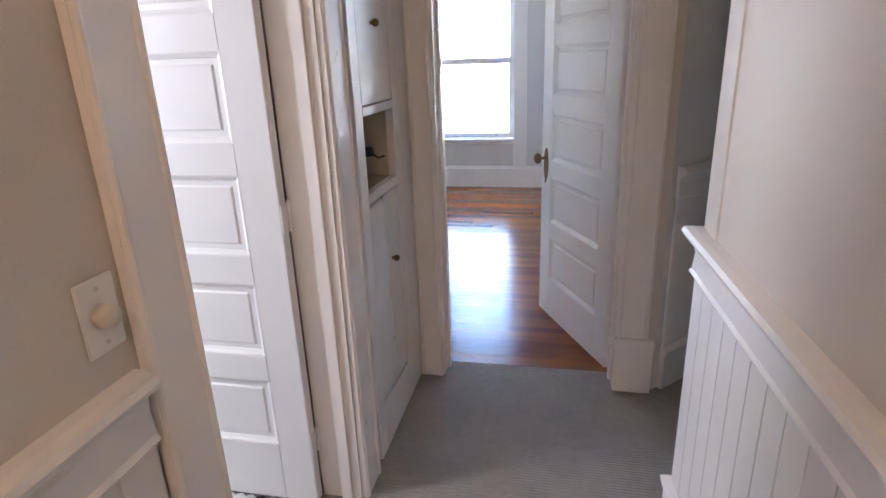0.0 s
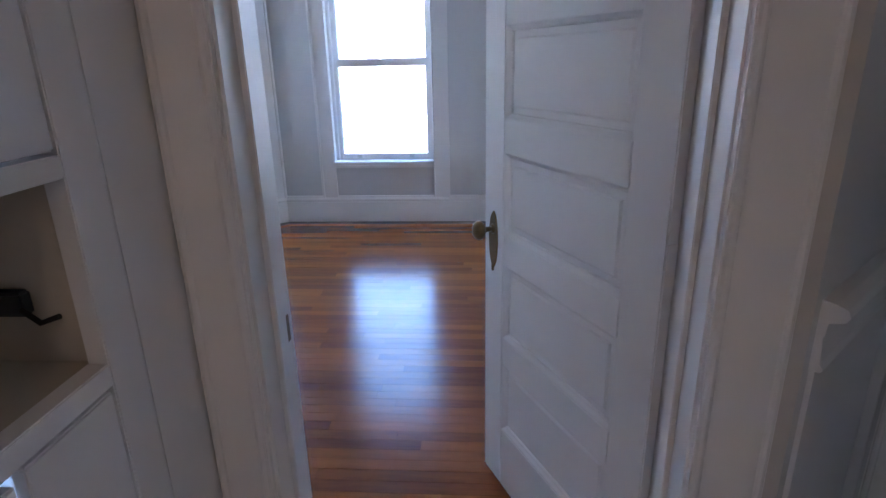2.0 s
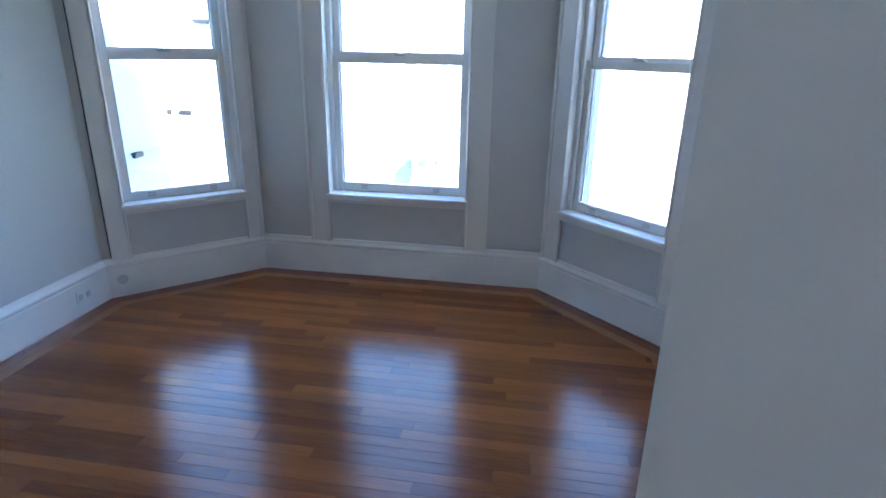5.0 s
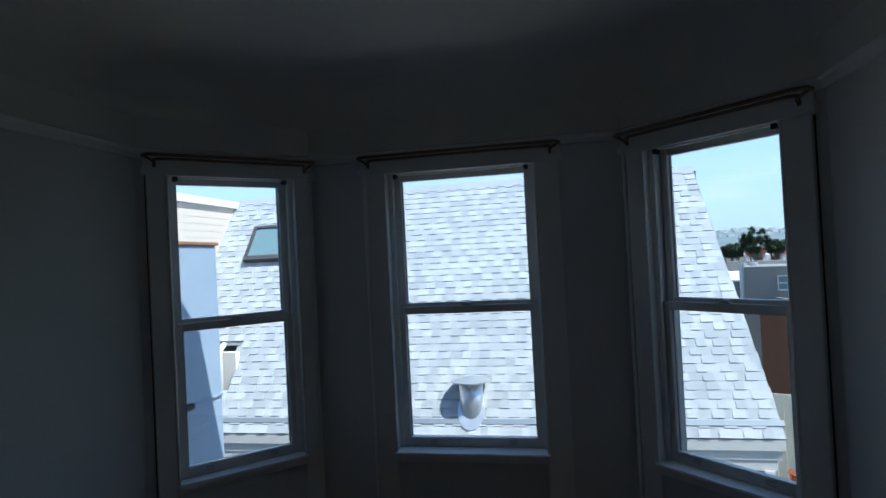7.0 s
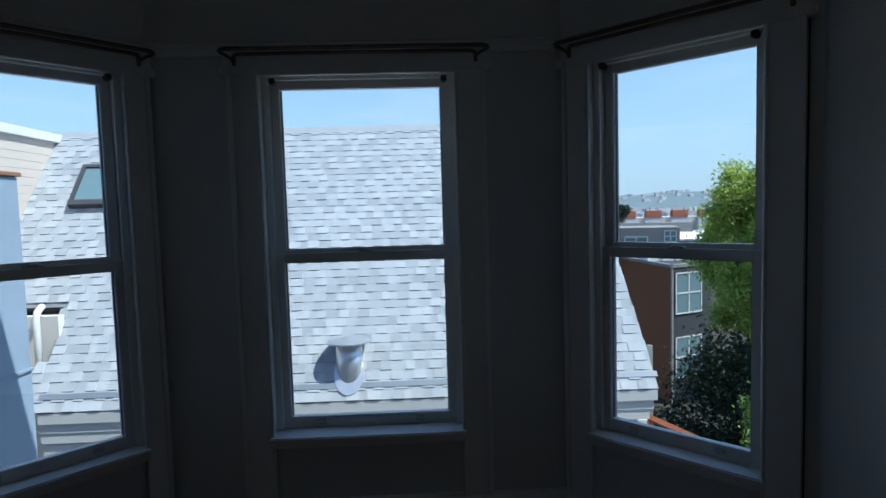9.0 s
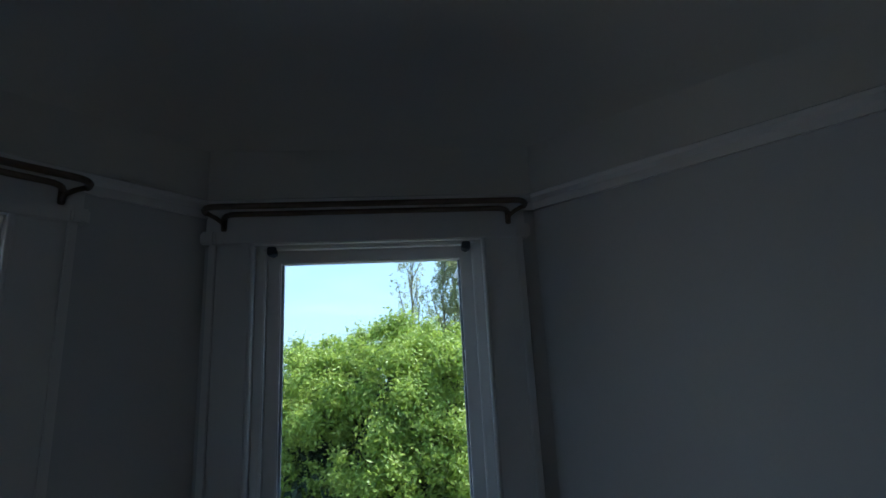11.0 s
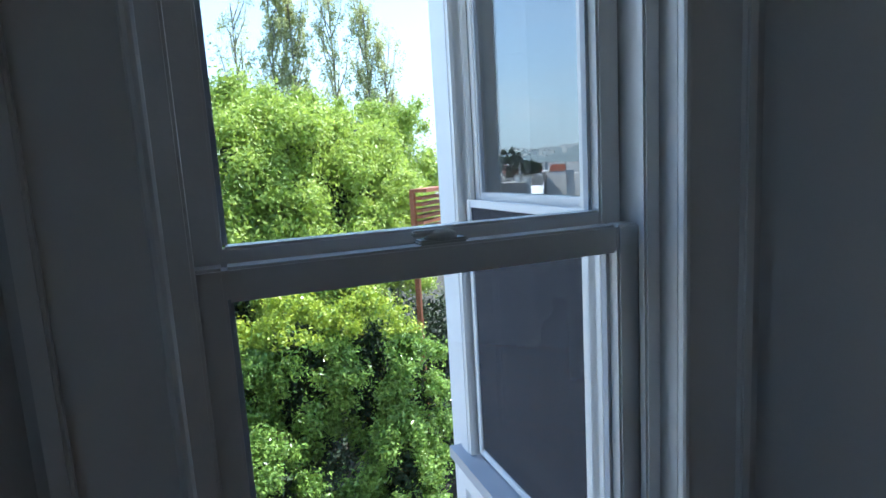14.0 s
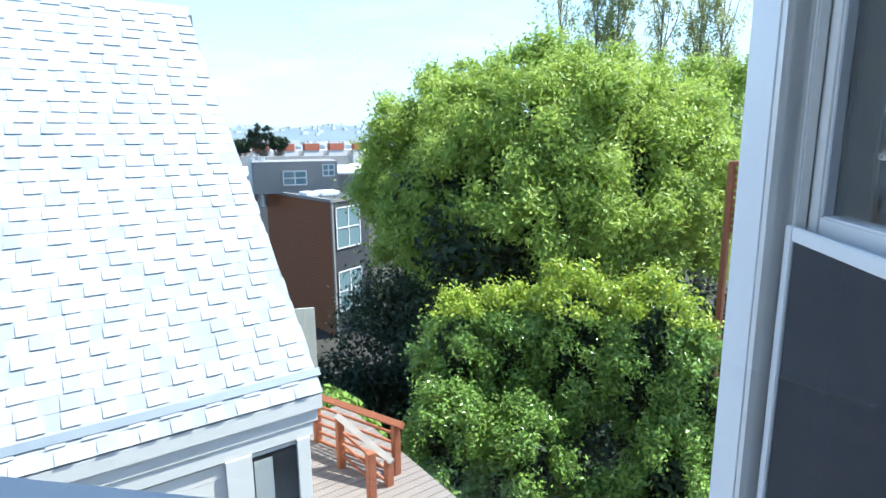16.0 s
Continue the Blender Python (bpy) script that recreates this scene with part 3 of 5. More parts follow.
def panel_door(name, label, width, m, knob_x):
    """A five-panel door, hinge edge on the z axis, leaf along x, thickness about y."""
    d = thing(name, label, "door", m)
    d["kind"] = "structure"
    t, z0, z1, st = 0.0195, 0.012, 2.04, 0.12
    for x0 in (0.0, width - st):
        part("stile", boxed((x0, -t, z0), (x0 + st, t, z1), 0.003), M_DOOR, d)
    zs = [z0] + [z for p in PANELS for z in p] + [z1]
    for lo, hi in zip(zs[::2], zs[1::2]):
        part("rail", boxed((st, -t + 0.0004, lo), (width - st, t - 0.0004, hi), 0.0015), M_DOOR, d)
    data = mesh_of("panel", panel_mesh(width - 2 * st, 0.253, 0.0065), M_DOOR)
    mold = bmesh.new()
    w, h = width - 2 * st, 0.253
    prof = ((0.0, t - 0.0015), (0.004, t - 0.0025), (0.012, 0.0095), (0.016, 0.0075), (0.018, 0.0022))
    for sy in (-1, 1):
        rings = [[mold.verts.new((x, sy * dy, z)) for x, z in ((dx, dx), (w - dx, dx), (w - dx, h - dx), (dx, h - dx))] for dx, dy in prof]
        for r0, r1 in zip(rings, rings[1:]):
            for k in range(4):
                mold.faces.new((r0[k], r0[(k + 1) % 4], r1[(k + 1) % 4], r1[k]))
    mold_data = mesh_of("panel_moulding", mold, M_DOOR)
    for lo, hi in PANELS:
        p = new("panel", data)
        p.parent = d
        p.matrix_basis = pose(st, 0, lo)
        q = new("panel_moulding", mold_data)
        q.parent = p
    if knob_x:
        plate = bmesh.new()
        for sy in (-1, 1):
            cyl(plate, (0, sy * t, 0), (0, sy * (t + 0.004), 0), 0.028, 0.026, 28)
            cyl(plate, (0, sy * t, -0.028), (0, sy * (t + 0.0062), -0.028), 0.004, n=8)
        for v in plate.verts:
            v.co.z *= 3.3
        pl = part("escutcheon", plate, M_BRASS, d, "tall oval aged brass plate")
        pl.matrix_basis = pose(knob_x, 0, 0.905)
        kb = bmesh.new()
        for sy in (-1, 1):
            cyl(kb, (0, sy * t, 0.0), (0, sy * (t + 0.040), 0.0), 0.0085, n=12)
            cyl(kb, (0, sy * (t + 0.003), 0.0), (0, sy * (t + 0.010), 0.0), 0.017, 0.012, 16)
            ball(kb, (0, sy * (t + 0.052), 0), 0.027, 1.0, 0.78, 1.12)
        k = part("door_knob", kb, M_BRASS, d, "oval aged brass door knob", True)
        k.matrix_basis = pose(knob_x, 0, 0.94)
        lp = part("latch_plate", boxed((width - 0.001, -0.011, 0.86), (width + 0.0015, 0.011, 1.02), 0.0005), M_BRASS, d)
    for z in (0.25, 1.05, 1.80):
        hg = bmesh.new()
        cyl(hg, (-0.006, -t - 0.004, z - 0.045), (-0.006, -t - 0.004, z + 0.045), 0.006, n=10)
        ball(hg, (-0.006, -t - 0.004, z + 0.048), 0.006)
        box(hg, (-0.003, -t - 0.001, z - 0.044), (0.0, t, z + 0.044))
        part("hinge", hg, M_TRIM, d, "painted butt hinge")
    return d


panel_door("door_1", "white five-panel door standing open with a brass knob", 0.775, pose(1.262, -4.170, 0, 0, 0, 116.5), 0.715)
panel_door("door_2", "white five-panel bathroom door standing wide open", 0.72, pose(0.205, -5.235, 0, 0, 0, 180.0), 0)


def door_lining(name, x0, x1, y0, y1, head, m=None, stop=None):
    bm = bmesh.new()
    for a, b in ((x0 - 0.02, x0), (x1, x1 + 0.02)):
        box(bm, (a, y0, 0.0), (b, y1, head))
    box(bm, (x0 - 0.02, y0, head), (x1 + 0.02, y1, head + 0.02))
    if stop:
        for a, b in ((x0, x0 + 0.012), (x1 - 0.012, x1)):
            box(bm, (a, stop[0], 0.0), (b, stop[1], head), 0.002)
    ob = struct(name, bm, M_TRIM, "white painted door lining")
    if m is not None:
        ob.matrix_world = m
    return ob


door_lining("door_lining", 0.480, 1.27, -4.335, -4.165, 2.05, None, (-4.27, -4.225))
strike = tagged(part("strike_plate", boxed((0.4780, -4.205, 0.885), (0.4815, -4.183, 0.945), 0.001), M_BRASS), "aged brass strike plate on the door lining", "strike plate")


def casing_run(name, pieces, m=None):
    bm = bmesh.new()
    for x0, x1, z0, z1, y, sgn in pieces:
        lo, hi = sorted((y, y + sgn * 0.022))
        box(bm, (x0, lo, z0), (x1, hi, z1), 0.003)
        if z1 - z0 > x1 - x0:
            for xe in (x0 + 0.012, x1 - 0.012):
                cyl(bm, (xe, y + sgn * 0.019, z0), (xe, y + sgn * 0.019, z1), 0.009, n=10)
    ob = struct(name, bm, M_TRIM, "white moulded door casing")
    if m is not None:
        ob.matrix_world = m
    return ob


casing_run("trim_door_hall", [(0.364, 0.473, 0, 2.06, -4.33, -1), (1.275, 1.412, 0.27, 2.06, -4.33, -1), (0.364, 1.412, 2.06, 2.22, -4.33, -1)])
struct("trim_plinth_block", boxed((1.272, -4.366, 0), (1.436, -4.332, 0.27), 0.004), M_TRIM, "white plinth block under the door casing")
casing_run("trim_door_room", [(0.31, 0.473, 0, 2.06, -4.17, 1), (0.29, 1.275, 2.06, 2.22, -4.17, 1)])

# ---- hall ----
HX = 0.35
struct("floor_hall", prism(bmesh.new(), [(0.13, -9.2), (0.13, -4.205), (1.55, -4.205), (2.0, -3.8), (3.2, -5.0), (3.2, -5.3), (1.7, -5.3), (1.7, -9.2)], -0.2, 0.004), M_CARPET,
       "ribbed grey-brown hall carpet")
struct("threshold", boxed((0.480, -4.212, -0.02), (1.27, -4.165, 0.002), 0.001), M_BORDER, "dark wood door threshold")
# left hall wall: bathroom doorway and recessed cupboard
CUP = (-4.99, -4.495)
wall("wall_hall_west", (HX, -9.2), (HX, -4.33), 0.14, 0, 2.75, M_HALL, [(9.2 - 5.92, 9.2 - 5.185, 0, 2.07), (9.2 + CUP[0], 9.2 + CUP[1], 0.0, 2.45)])
wall("wall_hall_north", (HX, -4.33), (1.45, -4.33), 0.08, 0, 2.75, M_HALL, [(0.110, 0.94, 0, 2.07)])
wall("wall_hall_chamfer", (1.45, -4.33), (1.87, -3.91), 0.09, 0, 2.75, M_WALL, (), 0.0, 0.09)
wall("wall_vestibule", (1.87, -3.91), (3.135, -5.175), 0.10, 0, 2.75, M_WALL, [(0.17, 0.97, 0, 2.07)], 0.10, 0.0)
wall("wall_vestibule_south", (3.135, -5.175), (1.39, -5.175), 0.12, 0, 2.75, M_HALL)
wall("wall_hall_east", (1.39, -5.175), (1.575, -9.2), 0.12, 0, 2.75, M_HALL)
wall("wall_hall_south", (1.71, -9.2), (0.15, -9.2), 0.12, 0, 2.75, M_HALL)
struct("ceiling_hall", prism(bmesh.new(), [(0.1, -9.35), (0.1, -4.2), (1.55, -4.2), (2.0, -3.75), (3.3, -5.0), (3.3, -5.3), (1.75, -5.3), (1.75, -9.35)], 2.75, 2.85), M_FRIEZE, "plain hall ceiling")

CAP = [(0, 0.970), (0.014, 0.970), (0.016, 0.997), (0.04, 1.005), (0.046, 1.017), (0.04, 1.029), (0.022, 1.035), (0, 1.037)]
CAP2 = [(0, 0.900), (0.018, 0.900), (0.022, 0.907), (0.016, 0.917), (0.012, 0.970), (0, 0.970)]
HBASE = [(0, 0.0), (0.024, 0.0), (0.024, 0.175), (0.034, 0.182), (0.034, 0.196), (0.014, 0.215), (0, 0.218)]


def wainscot(name, a, b, gap=0.085, cut0=0.0, cut1=0.0):
    w = thing(name, "white wainscot of narrow vertical boards under a moulded cap", "wainscot")
    w["kind"] = "structure"
    bm = bmesh.new()
    moulding(bm, a, b, CAP, cut0, cut1)
    moulding(bm, a, b, CAP2, cut0, cut1)
    part("cap_rail", bm, M_WAINS, w)
    part("skirting", moulding(bmesh.new(), a, b, HBASE, cut0, cut1), M_WAINS, w)
    m, n = along(a, b), (Vector(b) - Vector(a)).length
    k = max(1, round(n / gap))
    data = mesh_of("board", boxed((0.0006, -0.010, 0.20), (n / k - 0.0006, -0.0005, 0.93), 0.0022), M_WAINS)
    for i in range(k):
        p = new("board", data)
        p.parent = w
        p.matrix_basis = m @ pose(i * n / k, 0, 0)
    return w


wainscot("wainscot_east", (1.39, -5.175), (1.529, -8.2), 0.088, -1.0, 0)
wainscot("wainscot_end", (1.65, -5.175), (1.39, -5.175), 0.088, 0, -1.0)
wainscot("wainscot_chamfer", (1.475, -4.305), (1.87, -3.91), 0.40, 0, 0.0)
wainscot("wainscot_vestibule", (1.87, -3.91), (1.895, -3.935), 0.05, 0.4, 0)
wainscot("wainscot_west", (HX, -8.2), (HX, -6.055), 0.088)

# bathroom doorway and what shows of the bathroom
rotl = Matrix(((0, -1, 0, HX), (1, 0, 0, 0), (0, 0, 1, 0), (0, 0, 0, 1)))
door_lining("door_lining_bathroom", -5.90, -5.205, 0.0, 0.145, 2.05, rotl, (0.03, 0.07))
casing_run("trim_bathroom", [(-6.045, -5.908, 0, 2.06, 0.0, -1), (-5.198, -5.055, 0, 2.06, 0.0, -1), (-6.045, -5.055, 2.06, 2.20, 0.0, -1)], rotl)
struct("floor_bathroom", boxed((-1.7, -6.7, -0.2), (0.35, -5.05, -0.004)), M_FELT, "mortar bed of the bathroom floor")
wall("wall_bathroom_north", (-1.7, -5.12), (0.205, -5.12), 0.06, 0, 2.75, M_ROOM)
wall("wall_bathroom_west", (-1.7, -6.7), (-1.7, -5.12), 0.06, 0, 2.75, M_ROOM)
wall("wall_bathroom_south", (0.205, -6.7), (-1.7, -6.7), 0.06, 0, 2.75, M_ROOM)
struct("ceiling_bathroom", boxed((-1.8, -6.8, 2.75), (0.2, -5.0, 2.85)), M_FRIEZE, "plain bathroom ceiling")


def mosaic():
    """Small six-sided tiles, mostly white with black ones set in."""
    owner = thing("mosaic_floor", "black and white six-sided mosaic tile floor", "tile floor")
    owner["kind"] = "structure"
    r = 0.024
    hexagon = lambda: prism(bmesh.new(), [(0.95 * r * math.cos(radians(60 * k + 30)), 0.95 * r * math.sin(radians(60 * k + 30))) for k in range(6)], -0.004, 0.001)
    white, black = mesh_of("tile", hexagon(), M_TILE_W), mesh_of("tile", hexagon(), M_TILE_B)
    n = 0
    for j in range(8):
        for i in range(22):
            x, y = -0.62 + (i + 0.5 * (j % 2)) * r * math.sqrt(3), -5.52 + j * r * 1.5
            t = new("tile", black if (i + 2 * j) % 4 == 0 else white)
            t.parent, t.location = owner, (x, y, 0)
            n += 1


mosaic()

# light switch on the hall wall
sw = thing("light_switch", "ivory dimmer switch with a round knob on a white plate", "light switch", Matrix.Translation((HX, -6.095, 1.15)))
part("plate", boxed((0, -0.036, -0.058), (0.006, 0.036, 0.058), 0.002), M_WHITEPL, sw)
kn = bmesh.new()
cyl(kn, (0.006, 0, 0), (0.026, 0, 0), 0.019, 0.017, 20)
part("knob", kn, M_PLASTIC, sw, "round ivory dimmer knob", True)
for z in (-0.042, 0.042):
    part("screw", cyl(bmesh.new(), (0.005, 0, z), (0.0072, 0, z), 0.004, n=10), M_VENT, sw)

# built-in cupboard with an open niche
cup = thing("wall_cupboard", "white built-in hall cupboard with an open niche and plank doors", "cupboard")
y0, y1 = CUP
fr = bmesh.new()
NI = (1.048, 1.313)
for a, b in ((y0, y0 + 0.075), (y1 - 0.075, y1)):
    box(fr, (HX - 0.02, a, 0.0), (HX + 0.012, b, 2.45), 0.002)
for lo, hi in ((0.0, 0.20), (NI[0] - 0.035, NI[0]), (NI[1], NI[1] + 0.03), (2.30, 2.45)):
    box(fr, (HX - 0.02, y0 + 0.075, lo), (HX + 0.012, y1 - 0.075, hi), 0.002)
part("face_frame", fr, M_TRIM, cup)
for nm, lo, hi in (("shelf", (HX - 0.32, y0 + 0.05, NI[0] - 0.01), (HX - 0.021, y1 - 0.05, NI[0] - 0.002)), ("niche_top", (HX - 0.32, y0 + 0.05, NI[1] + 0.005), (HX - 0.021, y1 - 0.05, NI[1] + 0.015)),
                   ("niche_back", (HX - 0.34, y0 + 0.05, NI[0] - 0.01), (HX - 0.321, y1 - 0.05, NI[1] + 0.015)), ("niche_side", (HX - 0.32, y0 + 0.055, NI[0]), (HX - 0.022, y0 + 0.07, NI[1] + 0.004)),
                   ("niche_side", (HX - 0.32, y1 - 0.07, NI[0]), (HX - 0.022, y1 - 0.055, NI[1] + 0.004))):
    part(nm, boxed(lo, hi), M_NICHE, cup, "cream niche lining, darker than the trim")
# Back panel is near black so the unlit inside shows at the gaps.
part("carcass", boxed((HX - 0.36, y0 + 0.01, 0.0), (HX - 0.345, y1 - 0.01, 2.44)), M_DARK, cup)
ym = -4.742
for nm, a, b, lo, hi, kz in (("lower_door", y0 + 0.078, ym - 0.012, 0.205, NI[0] - 0.050, 0), ("lower_door", ym + 0.004, y1 - 0.078, 0.205, NI[0] - 0.042, 0.74),
                             ("upper_door", y0 + 0.078, y1 - 0.078, NI[1] + 0.035, 2.295, 1.61)):
    dd = part(nm, boxed((HX - 0.012, a, lo), (HX + 0.010, b, hi), 0.003), M_TRIM, cup)
    if kz:
        k = bmesh.new()
        yk = a + 0.045 if nm == "lower_door" else (a + b) / 2 - 0.02
        cyl(k, (HX + 0.010, yk, kz), (HX + 0.022, yk, kz), 0.006, n=10)
        ball(k, (HX + 0.028, yk, kz), 0.013)
        part("knob", k, M_BRASS, dd, "small brass knob", True)
jack = thing("wall_socket", "dark old telephone socket on the niche side", "socket", Matrix.Translation((HX - 0.10, y1 - 0.0705, NI[0] + 0.095)))
part("plate", boxed((-0.026, -0.020, -0.018), (0.022, 0, 0.018), 0.004), M_IRON, jack)
part("cord", tube(bmesh.new(), [(0.02, -0.022, -0.005), (0.05, -0.03, -0.02), (0.075, -0.025, -0.012)], 0.004), M_DARK, jack)
struct("trim_cupboard_side", boxed((HX + 0.0005, -4.4935, 0), (HX + 0.012, -4.332, 2.06), 0.002), M_TRIM, "white board between the cupboard and the door casing")

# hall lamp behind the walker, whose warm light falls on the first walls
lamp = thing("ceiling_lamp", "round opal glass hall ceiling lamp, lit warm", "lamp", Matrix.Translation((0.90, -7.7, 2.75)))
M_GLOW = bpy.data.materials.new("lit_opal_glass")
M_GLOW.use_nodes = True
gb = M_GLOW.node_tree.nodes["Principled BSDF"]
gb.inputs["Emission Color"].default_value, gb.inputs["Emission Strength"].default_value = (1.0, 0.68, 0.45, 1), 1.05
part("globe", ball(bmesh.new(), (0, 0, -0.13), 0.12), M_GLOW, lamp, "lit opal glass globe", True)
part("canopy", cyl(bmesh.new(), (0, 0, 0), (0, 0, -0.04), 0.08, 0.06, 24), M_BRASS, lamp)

# small fittings in the bay room
def outlet(label, m, wide=0.07, high=0.115):
    o = thing("wall_outlet", label, "outlet", m)
    part("plate", boxed((-wide / 2, -0.006, -high / 2), (wide / 2, 0, high / 2), 0.002), M_WHITEPL, o)
    for z in (-0.25, 0.25):
        part("socket_face", boxed((-wide * 0.25, -0.008, z * high - high * 0.13), (wide * 0.25, -0.005, z * high + high * 0.13), 0.001), M_VENT, o)
    return o


outlet("white double outlet set sideways in the baseboard", pose(-1.634, -1.02, 0.11, 0, 0, 90) @ pose(0, 0, 0, 0, 90, 0))
outlet("white double outlet set sideways in the baseboard beside the grille", pose(1.679, -1.15, 0.12, 0, 0, -90) @ pose(0, 0, 0, 0, 90, 0))
jk = thing("phone_jack", "small grey round telephone jack on the baseboard", "phone jack", along(B, C) @ pose(0.09, -0.026, 0.11))
bm = bmesh.new()
cyl(bm, (0, 0, 0), (0, -0.012, 0), 0.030, 0.026, 20)
part("cover", bm, M_VENT, jk)
st = thing("door_stop", "dark rubber-tipped door stop on the baseboard", "door stop", Matrix.Translation((-1.634, -2.47, 0.09)))
part("stem", cyl(bmesh.new(), (0, 0, 0), (0.06, 0, 0), 0.010, 0.008, 12), M_BRONZE, st)
part("tip", cyl(bmesh.new(), (0.06, 0, 0), (0.075, 0, 0), 0.015, 0.014, 14), M_DARK, st)
gr = thing("wall_grille", "beige slatted heating grille low on the wall", "heating grille", pose(1.705, -2.42, 0.40, 0, 0, -90))
gf = bmesh.new()
for lo, hi in (((-0.20, -0.012, -0.14), (0.20, 0, -0.11)), ((-0.20, -0.012, 0.11), (0.20, 0, 0.14)), ((-0.20, -0.012, -0.11), (-0.17, 0, 0.11)), ((0.17, -0.012, -0.11), (0.20, 0, 0.11))):
    box(gf, lo, hi, 0.003)
part("frame", gf, M_VENT, gr)
# Black sheet on the wall stands for the dark duct behind the slats.
part("backing", boxed((-0.17, -0.002, -0.11), (0.17, -0.0005, 0.11)), M_DARK, gr)
slat = mesh_of("slat", boxed((-0.004, -0.010, -0.109), (0.004, -0.002, 0.109), 0.001), M_VENT)
for i in range(17):
    o = new("slat", slat)
    o.parent, o.location = gr, (-0.16 + 0.02 * i, 0, 0)

# ---- the neighbouring room ----
wall("wall_next_bay_west", (1.977, -0.81), (2.592, -0.195), 0.265, 0, 3.0, M_EXT, [(0.075, 0.825, SILL_Z, HEAD_Z)], 0.0, 0.265 * MIT)
wall("wall_next_bay_north", (2.592, -0.195), (5.7, -0.195), 0.265, 0, 3.0, M_EXT, [(2.30, 2.98, 0.5, 2.35)], 0.265 * MIT, 0.2)
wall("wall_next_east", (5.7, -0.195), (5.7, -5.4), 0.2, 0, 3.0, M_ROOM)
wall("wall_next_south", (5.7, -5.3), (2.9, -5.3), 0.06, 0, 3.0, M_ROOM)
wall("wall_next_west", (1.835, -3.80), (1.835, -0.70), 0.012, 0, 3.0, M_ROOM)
struct("ceiling_next", prism(bmesh.new(), [(1.83, -3.9), (1.83, -0.5), (2.5, 0.0), (5.9, 0.0), (5.9, -5.4), (3.1, -5.3)], 2.75, 2.85), M_FRIEZE, "plain ceiling of the next room")
struct("floor_next", prism(bmesh.new(), [(1.85, -3.75), (1.85, -0.7), (2.5, -0.05), (5.8, -0.05), (5.8, -5.35), (3.25, -5.2)], -0.2, -0.001), M_OAK, "varnished wood floor of the next room")
sash_window("window_4", "white double-hung sash window of the next bay, seen from outside", 0.30, 0.165, 0.12, pose(2.178, -0.375, 0, 0, 0, R45), False, 0.098, M_COATED)
M_SCREEN = glass_material("dark_insect_screen", 0.0)
sn = M_SCREEN.node_tree
wire = sn.nodes.new("ShaderNodeBsdfDiffuse")
wire.inputs["Color"].default_value = (0.09, 0.09, 0.10, 1)
weave = sn.nodes.new("ShaderNodeMixShader")
weave.inputs[0].default_value = 0.72
sn.links.new(next(n for n in sn.nodes if n.type == "BSDF_TRANSPARENT").outputs[0], weave.inputs[1])
sn.links.new(wire.outputs[0], weave.inputs[2])
sn.links.new(weave.outputs[0], sn.nodes["Material Output"].inputs["Surface"])
w4 = bpy.data.objects["window_4"]
sc = bmesh.new()
for lo, hi in (((-0.338, 0.0865, LB - 0.068), (-0.312, 0.097, LT + 0.046)), ((0.312, 0.0865, LB - 0.068), (0.338, 0.097, LT + 0.046)),
               ((-0.312, 0.0868, LB - 0.068), (0.312, 0.0967, LB - 0.042)), ((-0.312, 0.0868, LT + 0.022), (0.312, 0.0967, LT + 0.046))):
    box(sc, lo, hi, 0.002)
scr = part("screen_frame", sc, M_EXT, w4, "white frame of the insect screen")
part("insect_screen", boxed((-0.314, 0.0905, LB - 0.044), (0.314, 0.0915, LT + 0.024)), M_SCREEN, scr, "dark insect screen over the lower sash")
vm = along((1.87, -3.91), (3.135, -5.175))
door_lining("door_lining_next", 0.19, 0.95, -0.005, 0.105, 2.05, vm)
casing_run("trim_next", [(0.045, 0.185, 0, 2.06, 0.0, -1), (0.955, 1.095, 0, 2.06, 0.0, -1), (0.045, 1.095, 2.06, 2.20, 0.0, -1)], vm)
base_run("baseboard_next", [(5.7, -0.195), (5.7, -5.3)], [(0, 0)])

# outside of the two bays: boards, panels and lower walls
eb = bmesh.new()
nm4 = pose(2.178, -0.375, 0, 0, 0, R45)
for lo, hi in (((0.435, 0.098, -3.0), (0.535, 0.118, 3.0)), ((-0.62, 0.098, 2.43), (0.435, 0.120, 2.47)), ((-0.62, 0.098, 0.38), (0.435, 0.122, 0.46))):
    box(eb, lo, hi, 0.004)
co = struct("trim_next_bay", eb, M_EXT, "white corner board and belt trim on the bay")
co.matrix_world = nm4
pb = bmesh.new()
for lo, hi in (((-0.38, 0.098, 2.52), (0.38, 0.115, 2.55)), ((-0.38, 0.098, 2.86), (0.38, 0.115, 2.89)), ((-0.38, 0.098, 2.55), (-0.35, 0.115, 2.86)), ((0.35, 0.098, 2.55), (0.38, 0.115, 2.86)),
               ((-0.38, 0.098, 0.30), (0.38, 0.115, 0.33)), ((-0.38, 0.098, -0.14), (-0.35, 0.115, 0.30)), ((0.35, 0.098, -0.14), (0.38, 0.115, 0.30))):
    box(pb, lo, hi, 0.003)
pn = struct("trim_next_panels", pb, M_EXT, "white raised panel mouldings on the bay")
pn.matrix_world = nm4
struct("wall_lower_storeys", prism(bmesh.new(), [(-2.7, -9.2), (-2.7, -0.80), (-1.9, -0.80), (-1.06, 0.17), (1.06, 0.17), (1.78, -0.57), (2.50, 0.065), (5.95, 0.065), (5.95, -9.2)], -10.5, -0.21), M_EXT,
       "white lower storeys of the house")
struct("wall_facade", boxed((-2.7, -1.1, -0.21), (-1.93, -0.80, 3.0)), M_EXT, "white rear wall of the house")

# ---- oak boards ----
floor_ob = bpy.data.objects["floor"]
